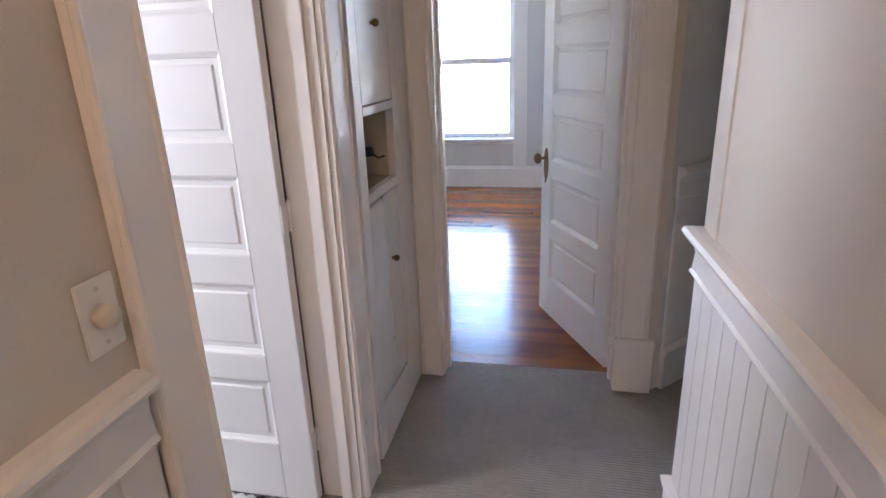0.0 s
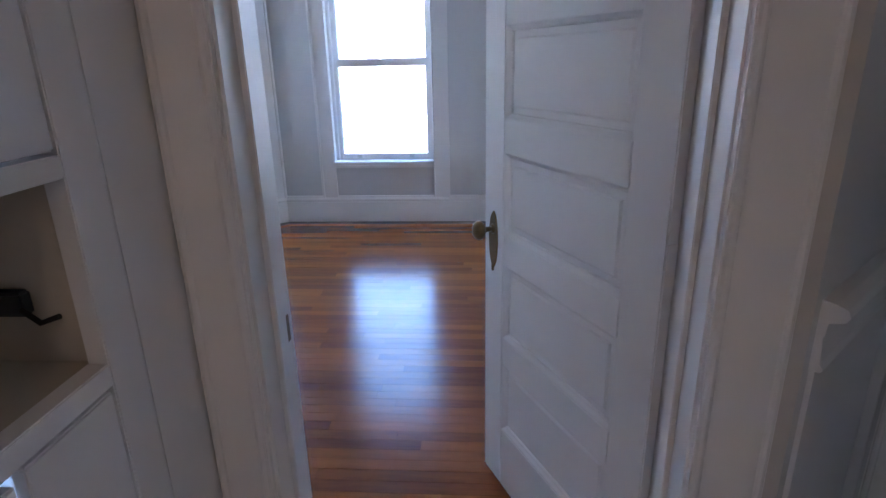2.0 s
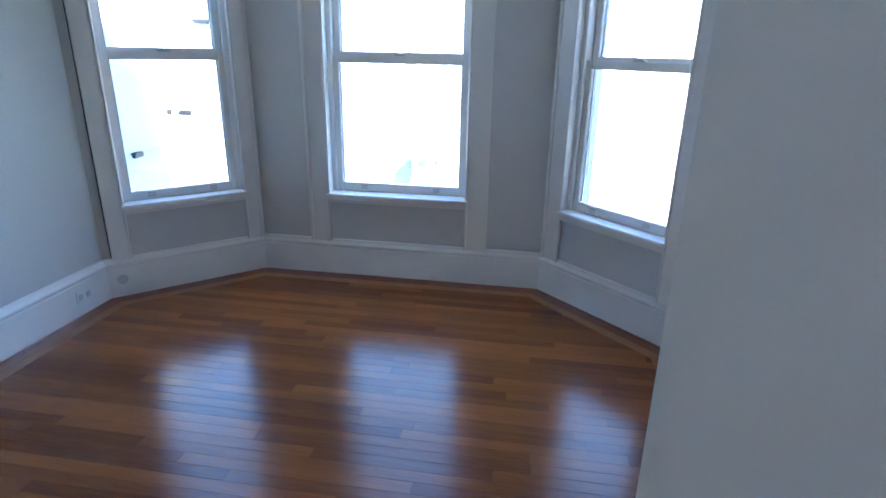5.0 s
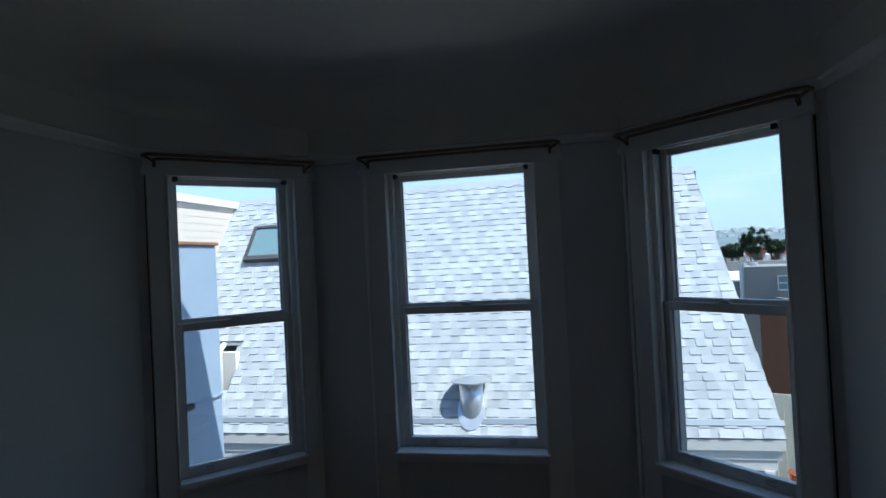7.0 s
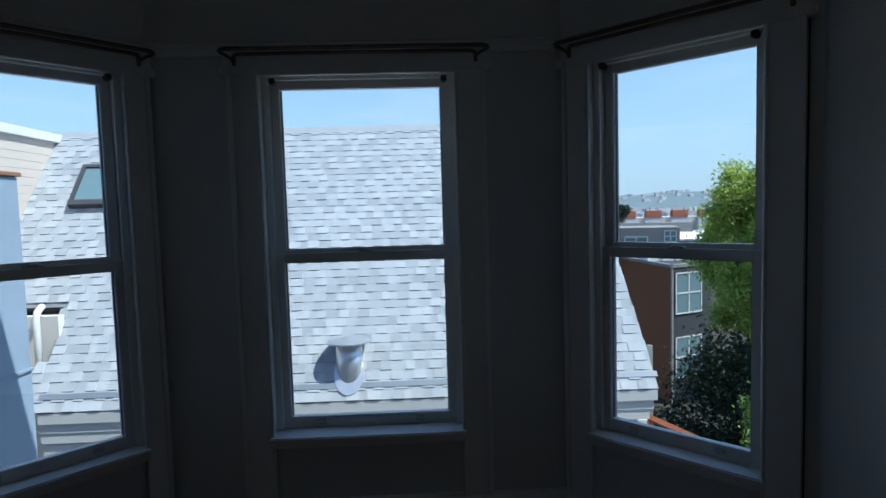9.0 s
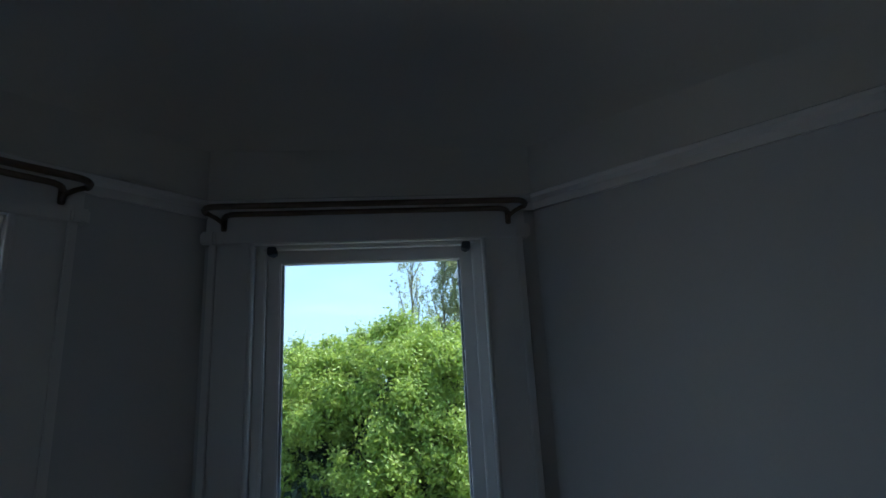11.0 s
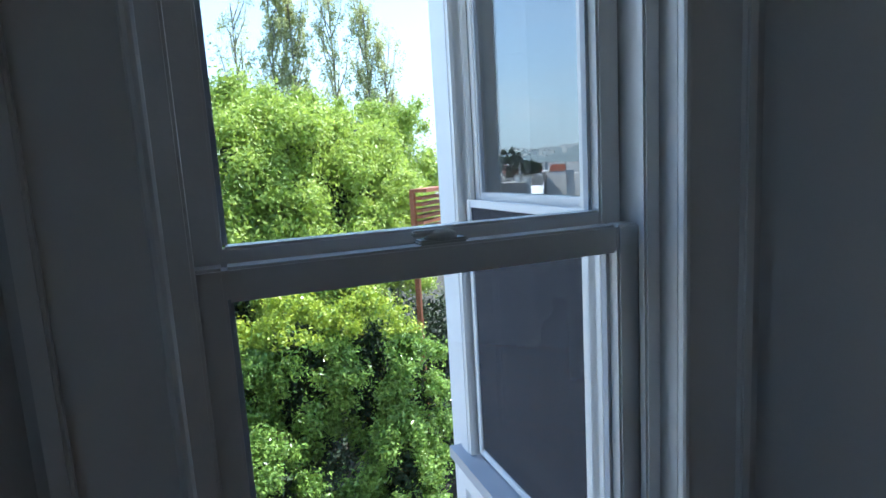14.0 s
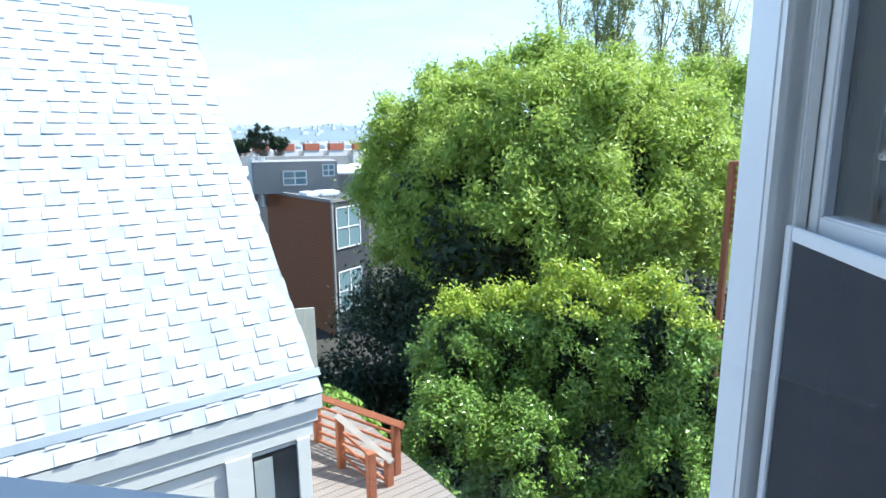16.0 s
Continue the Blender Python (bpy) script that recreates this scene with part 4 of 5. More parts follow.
W = 0.058
FIELD = inset(ROOM, 0.165)
rnd = random.Random(4)


def span(poly, y):
    xs = []
    for (xa, ya), (xb, yb) in zip(poly, poly[1:] + poly[:1]):
        if (ya - y) * (yb - y) < 0:
            xs.append(xa + (xb - xa) * (y - ya) / (yb - ya))
    return (min(xs), max(xs)) if len(xs) >= 2 else None


plank_data = {}


def plank(length):
    key = round(length * 20)
    if key not in plank_data:
        bm = boxed((0.0002, 0.0002, -0.012), (key / 20 - 0.0002, W - 0.0002, 0.0), 0.0004)
        plank_data[key] = mesh_of("plank", bm, M_OAK)
    return plank_data[key], key / 20


y = -4.166
row = 0
while y < -0.285:
    sp = span(FIELD, min(max(y + W / 2, -3.99), -0.29))
    if sp:
        x = sp[0] - 0.10 * rnd.random()
        while x < sp[1] - 0.03:
            data, ln = plank(min(rnd.choice((0.5, 0.7, 0.9, 1.1, 1.4)), sp[1] - x + 0.06))
            p = new("plank", data)
            p.parent, p.location = floor_ob, (x, y, -0.0002 * rnd.random())
            x += ln
    y += W
    row += 1

for k, (d0, d1, mat) in enumerate(((0.026, 0.062, M_BORDER), (0.062, 0.112, M_BORDER), (0.112, 0.170, M_BLOND))):
    o, i = inset(ROOM, d0 + 0.0006), inset(ROOM, d1 - 0.0006)
    for j in range(7):
        if j == 6:
            continue
        q = (j + 1) % 7
        s = part("border_plank", prism(bmesh.new(), [o[j], o[q], i[q], i[j]], -0.012, 0.0012), mat, floor_ob)

# ---- shingled roof across the yard ----
EAVE, RIDGE = Vector((0, 4.02, -0.65)), Vector((0, 6.88, 3.07))
SLOPE = (RIDGE - EAVE).normalized()
NORM = Vector((0, -SLOPE.z, SLOPE.y))
RUN = (RIDGE - EAVE).length
house = thing("neighbour_house", "cream clapboard house with a steep pale grey shingle roof", "house")
x_right = lambda s: 3.19 - 0.05 * s


def slab(poly, t0, t1):
    """A plate on the roof; poly in (x, up the slope)."""
    bm = bmesh.new()
    lo = [bm.verts.new(EAVE + Vector((x, 0, 0)) + SLOPE * s + NORM * t0) for x, s in poly]
    hi = [bm.verts.new(EAVE + Vector((x, 0, 0)) + SLOPE * s + NORM * t1) for x, s in poly]
    n = len(poly)
    bm.faces.new(lo[::-1])
    bm.faces.new(hi)
    for i in range(n):
        bm.faces.new((lo[i], lo[(i + 1) % n], hi[(i + 1) % n], hi[i]))
    return bm


roof = part("roof", slab([(-7.5, 1.45), (-4.55, 1.45), (-4.42, 0.0), (x_right(0), 0.0), (x_right(RUN), RUN), (-7.5, RUN)], -0.16, -0.012), M_FELT, house, "pale grey asphalt shingle roof")
EXPO = 0.1265
rows = int(RUN / EXPO)
rs = random.Random(9)
tab_data = {}


def tab(width, thick):
    """One shingle: a thick tab ends in a deep butt; a thin one slopes down to its lower edge."""
    key = (round(width * 50), thick)
    if key not in tab_data:
        w, h = key[0] / 50, (0.0145 if thick else 0.004)
        bm = bmesh.new()
        co = [(x, y, z) for y, z in ((0.0, -0.004), (0.0, h), (0.045, h * 0.74), (EXPO + 0.03, 0.001), (EXPO + 0.03, -0.010)) for x in (0.0, w)]
        vs = [bm.verts.new(c) for c in co]
        for f in ((0, 1, 3, 2), (2, 3, 5, 4), (4, 5, 7, 6), (6, 7, 9, 8), (8, 9, 1, 0), (0, 2, 4, 6, 8), (1, 9, 7, 5, 3)):
            bm.faces.new([vs[i] for i in f])
        tab_data[key] = (mesh_of("shingle", bm, M_SHINGLE), key[0] / 50)
    return tab_data[key]


RM = Matrix((
    (1, 0, 0, 0), (0, SLOPE.y, NORM.y, EAVE.y), (0, SLOPE.z, NORM.z, EAVE.z), (0, 0, 0, 1)))
far_v, far_f = [], []
tabs = []
for r in range(rows):
    s = r * EXPO
    x = (-4.45 if s < 1.5 else -7.4) - 0.3 * rs.random()
    xe = x_right(s) - 0.01
    raised = rs.random() < 0.5
    while x < xe - 0.02:
        data, w = tab(rs.choice((0.12, 0.14, 0.16) if raised else (0.10, 0.14, 0.18)), raised)
        if x + w > xe:
            data, w = tab(max(0.04, xe - x), False)
        tabs.append((x, s, 0.0, data, w))
        raised = not raised
        x += w
near = [t for t in tabs if t[0] > 1.15 and t[1] < 2.6 or (-1.3 < t[0] < 0.6 and t[1] < 1.1)]
near.sort(key=lambda t: (t[1], t[0]))
near_set = set(id(t) for t in near[:300])
for t in tabs:
    x, s, lift, data, w = t
    m = RM @ Matrix.Translation((x, s, lift))
    if id(t) in near_set:
        o = new("shingle", data)
        o.parent = roof
        o.matrix_basis = m
    else:
        base = len(far_v)
        far_v += [tuple(m @ v.co) for v in data.vertices]
        far_f += [tuple(base + i for i in p.vertices) for p in data.polygons]
me = bpy.data.meshes.new("shingles")
me.from_pydata(far_v, [], far_f)
me.materials.append(M_SHINGLE_S)
ob = new("shingles", me)
ob.parent = roof
ob["kind"] = "stuff"

# flat gutter band, fascia, soffit and walls
part("ridge_cap", slab([(-7.5, RUN - 0.10), (x_right(RUN), RUN - 0.10), (x_right(RUN) + 0.02, RUN + 0.05), (-7.5, RUN + 0.05)], 0.0, 0.012), M_SHINGLE_S, house)
part("gutter", slab([(-4.43, 0.155), (x_right(0.1) + 0.02, 0.155), (x_right(0.1) + 0.02, 0.225), (-4.43, 0.225)], 0.0, 0.018), M_FLASH, house, "grey zinc gutter band")
fa = bmesh.new()
box(fa, (-4.40, 4.02, -0.80), (3.17, 4.05, -0.665), 0.004)
part("fascia", fa, M_FASCIA, house, "white painted fascia board")
fb = bmesh.new()
box(fb, (-4.40, 4.045, -0.92), (3.13, 4.09, -0.785), 0.004)
box(fb, (-4.40, 4.055, -1.05), (3.08, 4.092, -0.922), 0.004)
part("eave_trim", fb, M_FASCIA, house, "white eave trim boards")
part("wall", boxed((-4.40, 4.10, -10.5), (2.98, 9.4, -0.72)), M_CREAM, house)
gable = bmesh.new()
va = [gable.verts.new((x, y, z)) for x in (2.86, 2.96) for y, z in ((4.12, -0.76), (9.4, -0.76), (6.88, 2.88))]
gable.faces.new(va[:3])
gable.faces.new(va[3:][::-1])
for a, b in ((0, 1), (1, 2), (2, 0)):
    gable.faces.new((va[a], va[b], va[b + 3], va[a + 3]))
part("gable_wall", gable, M_CREAM, house)
part("roof_back", prism(bmesh.new(), [(-7.5, 6.86), (3.0, 6.86), (3.0, 6.95), (-7.5, 6.95)], -1.0, 3.02), M_FELT, house)
lap = mesh_of("clapboard", prism(bmesh.new(), [(-4.39, 4.085), (2.985, 4.085), (2.985, 4.10), (-4.39, 4.10)], 0.0, 0.128), M_CREAM)
for i in range(12):
    o = new("clapboard", lap)
    o.parent = house
    o.location = (0, -0.004, -1.2 - 0.13 * i)
for x0, x1 in ((2.30, 2.52), (2.92, 3.04)):
    part("corner_board", boxed((x0, 4.04, -4.0), (x1, 4.078, -1.05), 0.004), M_FASCIA, house)
gd = part("glass_door", boxed((2.52, 4.058, -3.2), (2.92, 4.066, -1.12), 0.002), M_GLASS, house, "glass door with a pale curtain")
part("curtain", boxed((2.54, 4.069, -3.2), (2.70, 4.072, -1.14)), M_FASCIA, gd, "pale curtain behind the glass")
# Black sheet stands in for the unlit room behind the glass.
part("unlit_room_sheet", boxed((2.50, 4.0745, -3.2), (2.94, 4.0765, -1.10)), M_DARK, gd)

# roof vent and skylight
vent = thing("roof_vent", "galvanised steel roof vent pipe with a round cap", "roof vent", Matrix.Translation((-0.68, 4.30, 0)))
part("pipe", cyl(bmesh.new(), (0, 0, -0.60), (0, 0, 0.03), 0.165, n=40), M_GALV, vent, "", True)
cp = bmesh.new()
cyl(cp, (0, 0, 0.020), (0, 0, 0.036), 0.272, 0.272, 44)
cyl(cp, (0, 0, 0.036), (0, 0, 0.090), 0.268, 0.03, 44)
part("cap", cp, M_GALV, vent)
for a in (0.5, 2.6, 4.7):
    part("strap", boxed((0.166 * math.cos(a) - 0.012, 0.166 * math.sin(a) - 0.004, -0.04), (0.166 * math.cos(a) + 0.012, 0.166 * math.sin(a) + 0.004, 0.022)), M_GALV, vent)
fl = part("flashing_collar", slab([(-0.68 - 0.19 * math.cos(2 * math.pi * k / 28), 0.36 + 0.30 * math.sin(2 * math.pi * k / 28)) for k in range(28)], 0.012, 0.022), M_GALV, vent, "grey flashing collar")
fl.matrix_parent_inverse = vent.matrix_world.inverted()
sl = thing("skylight", "dark framed skylight set in the shingle roof", "skylight")
S0, S1, X0, X1 = 3.12, 3.92, -4.98, -4.20
fr = bmesh.new()
for pl in ([(X0, S0), (X1, S0), (X1, S0 + 0.09), (X0, S0 + 0.09)], [(X0, S1 - 0.06), (X1, S1 - 0.06), (X1, S1), (X0, S1)], [(X0, S0 + 0.09), (X0 + 0.06, S0 + 0.09), (X0 + 0.06, S1 - 0.06), (X0, S1 - 0.06)], [(X1 - 0.06, S0 + 0.09), (X1, S0 + 0.09), (X1, S1 - 0.06), (X1 - 0.06, S1 - 0.06)]):
    b = slab(pl, 0.0, 0.11)
    tmp = bpy.data.meshes.new("t")
    b.to_mesh(tmp)
    b.free()
    fr.from_mesh(tmp)
    bpy.data.meshes.remove(tmp)
part("frame", fr, M_ROOFDK, sl, "dark metal skylight frame")
M_SKYPANE = material("tinted_skylight_glass", (0.16, 0.24, 0.25), 0.03, vary=0.05, spec=0.9)
part("pane", slab([(X0 + 0.06, S0 + 0.09), (X1 - 0.06, S0 + 0.09), (X1 - 0.06, S1 - 0.06), (X0 + 0.06, S1 - 0.06)], 0.03, 0.085), M_SKYPANE, sl, "tinted skylight pane")

# cream dormer wall, pipes and the stucco wall beside them
dorm = thing("dormer", "cream clapboard dormer wall rising from the roof", "dormer")
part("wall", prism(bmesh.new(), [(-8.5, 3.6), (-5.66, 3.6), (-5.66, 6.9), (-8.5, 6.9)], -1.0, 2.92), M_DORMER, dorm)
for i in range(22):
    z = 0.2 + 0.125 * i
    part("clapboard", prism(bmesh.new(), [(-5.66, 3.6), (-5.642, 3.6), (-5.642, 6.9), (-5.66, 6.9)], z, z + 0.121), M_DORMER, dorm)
part("cornice", boxed((-8.5, 3.5, 2.92), (-5.58, 7.0, 3.06), 0.01), M_FASCIA, dorm)
pip = thing("drain_pipes", "white drain pipe and grey meter box beside the roof edge", "drain pipe")
part("pipe", tube(bmesh.new(), [(-4.62, 4.46, -0.75), (-4.62, 4.46, 0.42), (-4.62, 4.50, 0.50), (-4.62, 4.60, 0.56)], 0.042, 14), M_FASCIA, pip, "", True)
part("pipe", tube(bmesh.new(), [(-4.80, 4.52, -0.75), (-4.80, 4.52, 0.18), (-4.80, 4.56, 0.26)], 0.028, 14), M_FASCIA, pip, "", True)
mb = part("box", boxed((-5.05, 4.46, 0.02), (-4.90, 4.60, 0.24), 0.02), M_FASCIA, pip, "pale meter box")
part("dial", cyl(bmesh.new(), (-4.975, 4.462, 0.14), (-4.975, 4.452, 0.14), 0.05, n=20), M_FLASH, mb)
struct("wall_side_yard", boxed((-6.0, 4.62, -10.5), (-4.45, 4.75, 0.42)), M_CREAM, "cream side wall under the roof")
blue = thing("stucco_building", "pale blue-grey stucco building wall with rust brown coping", "building")
part("wall", boxed((-6.0, -2.5, -10.5), (-2.75, 1.60, 1.98), 0.01), M_STUCCO, blue)
part("coping", boxed((-6.0, -2.5, 1.98), (-2.73, 1.62, 2.01), 0.004), M_RUST, blue)
part("ledge", boxed((-2.75, -1.5, 0.50), (-2.735, 1.60, 0.525), 0.003), M_STUCCO, blue)
part("bracket", boxed((-2.75, 0.98, 0.495), (-2.70, 1.10, 0.545), 0.006), M_DARK, blue)

# deck with stained railings
deck = thing("deck", "weathered timber deck with red stained railings and stairs", "deck")
bd = mesh_of("deck_board", boxed((0, 0.003, -0.03), (2.2, 0.137, 0.0), 0.004), M_DECK)
for i in range(30):
    o = new("deck_board", bd)
    o.parent, o.location = deck, (3.05, 3.9 + 0.14 * i, -3.0)
part("joists", boxed((3.10, 3.95, -3.25), (5.2, 8.0, -3.04)), M_REDWOOD, deck)
for x in (3.2, 5.1):
    for y in (4.0, 7.9):
        part("support", boxed((x - 0.07, y - 0.07, -10.5), (x + 0.07, y + 0.07, -3.25)), M_REDWOOD, deck)


def railing(p, q, drop, n):
    """A railing of n bars between two posts; its far end lies drop lower."""
    p, q = Vector(p), Vector(q)
    for c in (p, q):
        part("post", boxed((c.x - 0.05, c.y - 0.05, c.z - 0.02), (c.x + 0.05, c.y + 0.05, c.z + 0.82), 0.006), M_REDWOOD, deck)
    for i in range(n):
        z = 0.10 + 0.72 * i / n
        bm = bmesh.new()
        tube(bm, [p + Vector((0, 0, z)), q + Vector((0, 0, z))], 0.022, 6)
        part("bar", bm, M_REDWOOD, deck)
    bm = bmesh.new()
    tube(bm, [p + (p - q) * 0.05 + Vector((0, 0, 0.84)), q + (q - p) * 0.08 + Vector((0, 0, 0.84))], 0.06, 4)
    part("handrail", bm, M_GREYWOOD if drop else M_REDWOOD, deck)


railing((4.35, 6.33, -3.08), (4.68, 5.55, -3.45), 1, 4)
railing((4.36, 7.18, -3.08), (4.90, 5.72, -3.08), 0, 5)
part("post", boxed((4.19, 5.16, -3.0), (4.29, 5.26, -2.2), 0.006), M_REDWOOD, deck)
for i in range(5):
    part("step", boxed((4.75 + 0.0 * i, 5.4 - 0.28 * i, -3.2 - 0.18 * i), (5.15, 5.68 - 0.28 * i, -3.16 - 0.18 * i), 0.004), M_DECK, deck)

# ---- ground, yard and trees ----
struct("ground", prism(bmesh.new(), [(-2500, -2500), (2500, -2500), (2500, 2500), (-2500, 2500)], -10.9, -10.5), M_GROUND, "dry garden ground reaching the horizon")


def leaf_mesh(name, lobes, per, size, mat, seed, aspect=1.8, squash=1.0, mat2=None, share=0.0, fill=0.55, loose=0.16):
    """A crown: many small folded leaves, spread over lobes (centre, radius)."""
    g = np.random.default_rng(seed)
    cs, ns = [], []
    area = np.array([r ** 2 for _, r in lobes])
    for (c, r), k in zip(lobes, np.maximum(8, per * area / area.sum()).astype(int)):
        d = g.normal(size=(k, 3))
        d /= np.linalg.norm(d, axis=1)[:, None]
        rad = r * (fill + (1 - fill) * g.random(k) ** 0.5) * (1 + 0.16 * np.sin(7 * d[:, 0] + 3 * d[:, 2]) * np.cos(6 * d[:, 1])) * (1 + loose * g.normal(size=k))
        cs.append(np.array(c) + d * rad[:, None] * (1, 1, squash))
        ns.append(d + 0.75 * g.normal(size=(k, 3)) + (0, 0, 0.35))
    p, nrm = np.concatenate(cs), np.concatenate(ns)
    nrm /= np.linalg.norm(nrm, axis=1)[:, None]
    t = np.cross(nrm, g.normal(size=p.shape))
    t /= np.linalg.norm(t, axis=1)[:, None]
    b = np.cross(nrm, t)
    sz = (size * (0.55 + 0.9 * g.random(len(p))))[:, None]
    v = np.stack([p - t * sz * aspect / 2, p + b * sz / 2 + nrm * sz * 0.18, p + t * sz * aspect / 2, p - b * sz / 2 + nrm * sz * 0.18], 1).reshape(-1, 3)
    n = len(p)
    idx = np.arange(4 * n).reshape(-1, 4)
    faces = np.concatenate([idx[:, [0, 1, 2]], idx[:, [0, 2, 3]]])
    me = bpy.data.meshes.new(name)
    me.from_pydata(v.tolist(), [], faces.tolist())
    me.materials.append(mat)
    if mat2:
        me.materials.append(mat2)
        pick = (p[:, 2] > np.quantile(p[:, 2], 1 - share)) & (g.random(n) < 0.8)
        me.polygons.foreach_set("material_index", np.concatenate([pick, pick]).astype(np.int32))
    return me


def lobes_in(center, size, n, r, seed, low=-1.0):
    g = random.Random(seed)
    out = []
    while len(out) < n:
        d = Vector([g.uniform(-1, 1) for _ in range(3)])
        if 0.30 < d.length < 0.95 and d.z > low:
            out.append((tuple(center[i] + d[i] * size[i] for i in range(3)), r * g.uniform(0.65, 1.25)))
    return out


def tree(name, label, base, top, trunk_r, lobes, crown):
    t = thing(name, label, "tree", Matrix.Translation(base))
    tr = bmesh.new()
    g = random.Random(len(lobes))
    h = Vector(top) - Vector(base)
    tube(tr, [(0, 0, 0), h * 0.33 + Vector((0.2, 0.1, 0)), h * 0.66 + Vector((-0.1, 0.2, 0)), h], trunk_r, 10)
    part("trunk", tr, M_BARK, t)
    for c, r in lobes[::2]:
        bm = bmesh.new()
        e = Vector(c) - Vector(base)
        s = h * g.uniform(0.35, 0.8)
        cyl(bm, s, s + (e - s) * 0.9, trunk_r * 0.42, trunk_r * 0.10, 7)
        part("limb", bm, M_BARK, t)
    c = new("crown", crown)
    c.parent = t
    c.matrix_parent_inverse = Matrix.Translation(base).inverted()
    return t




def tufted(center, size, n, r, seed, low=-1.0, uneven=0.16):
    """Tufts of leaves over an uneven crown, with fuller boughs inside it."""
    g = random.Random(seed)
    out = []
    while len(out) < n:
        d = Vector([g.gauss(0, 1) for _ in range(3)]).normalized()
        if d.z < low:
            continue
        k = 1 + uneven * noise.noise(d * 2.1 + Vector((seed, 0, 0))) * 1.6 + uneven * 0.7 * noise.noise(d * 5.3) - 0.13 * g.random()
        out.append((tuple(center[i] + d[i] * size[i] * k for i in range(3)), r * g.uniform(0.55, 1.3)))
    return out + [(c, 1.7 * q) for c, q in lobes_in(center, [0.75 * v for v in size], n // 9, r, seed + 1, low)]


def boughs(center, size, n, tufts, r, seed, square=2.0, low=-1.0, spread=0.27):
    """Tufts of leaves on the outer and upper sides of n boughs, which fill an uneven crown; square: how boxy the crown is."""
    g = random.Random(seed)
    out, limbs = [], []
    for i in range(n):
        z = 1 - 2 * (i + 0.5) / n
        a = 2.39996 * i + g.uniform(-0.3, 0.3)
        d = Vector((math.sqrt(1 - z * z) * math.cos(a), math.sqrt(1 - z * z) * math.sin(a), z))
        if d.z < low:
            continue
        q = d / sum(abs(v) ** square for v in d) ** (1 / square)
        k = g.uniform(0.66, 0.84)
        c = Vector([center[j] + q[j] * size[j] * k for j in range(3)])
        rb = spread * sum(size) / 3 * g.uniform(0.75, 1.25)
        limbs.append((tuple(c), rb))
        m = 0
        while m < tufts:
            e = Vector([g.gauss(0, 1) for _ in range(3)]).normalized()
            if e.dot(d + Vector((0, 0, 0.7))) < 0.0:
                continue
            out.append((tuple(c + e * rb * g.uniform(0.72, 1.16)), r * g.uniform(0.5, 1.35)))
            m += 1
    return out, limbs


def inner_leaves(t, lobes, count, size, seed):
    """Added inner leaves that fill a crown; its shade is in their dark colour."""
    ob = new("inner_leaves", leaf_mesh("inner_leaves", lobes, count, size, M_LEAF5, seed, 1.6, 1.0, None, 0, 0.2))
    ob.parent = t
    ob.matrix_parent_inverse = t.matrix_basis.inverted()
    ob["label"] = "added inner leaves coloured dark for the crown's shade"


big, limbs = boughs((15.15, 12.9, -0.1), (6.0, 6.0, 4.15), 150, 9, 0.42, 3, 2.5, -0.75, 0.19)
gt = tree("garden_tree", "broad garden tree with dense fresh green leaves", (15.4, 13.2, -10.5), (15.2, 13.0, 1.5), 0.32, limbs,
          leaf_mesh("crown", big, 440000, 0.056, M_LEAF, 5, 2.4, 0.9, None, 0, 0.0, 0.42))
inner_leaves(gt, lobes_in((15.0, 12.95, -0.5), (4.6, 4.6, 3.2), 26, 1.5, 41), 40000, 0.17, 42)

# the bush stands as several upright stems grown together: (x, y, top, radius)
STEMS = [(7.75, 8.15, -1.30, 0.82), (8.68, 7.62, -1.15, 0.66), (9.62, 6.80, -0.68, 0.92), (10.45, 5.60, -0.85, 0.92), (10.50, 4.60, -1.60, 0.62),
         (6.95, 7.30, -2.65, 0.85), (7.85, 6.40, -2.75, 0.85), (9.80, 4.60, -3.10, 0.72), (5.95, 7.05, -3.85, 0.80), (8.75, 5.30, -4.30, 0.70)]
leafy, cores = [], []
for i, (x, y, top, r) in enumerate(STEMS):
    a, _ = boughs((x, y, top - 1.9), (r, r, 1.95), 30, 7, 0.20, 80 + i, 2.5, -0.9, 0.20)
    leafy += a
    cores += [((x, y, top - 1.2 - 0.55 * k), r * 0.55) for k in range(5)]
gb_tree = tree("glossy_bush", "tall glossy-leaved bush with yellow-green new growth on top", (9.0, 6.9, -10.5), (9.0, 6.9, -3.6), 0.10, cores[::5],
               leaf_mesh("crown", leafy, 190000, 0.040, M_LEAF2, 6, 2.2, 1.15, M_LEAF3, 0.07, 0.0, 0.4))
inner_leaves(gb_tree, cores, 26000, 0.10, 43)


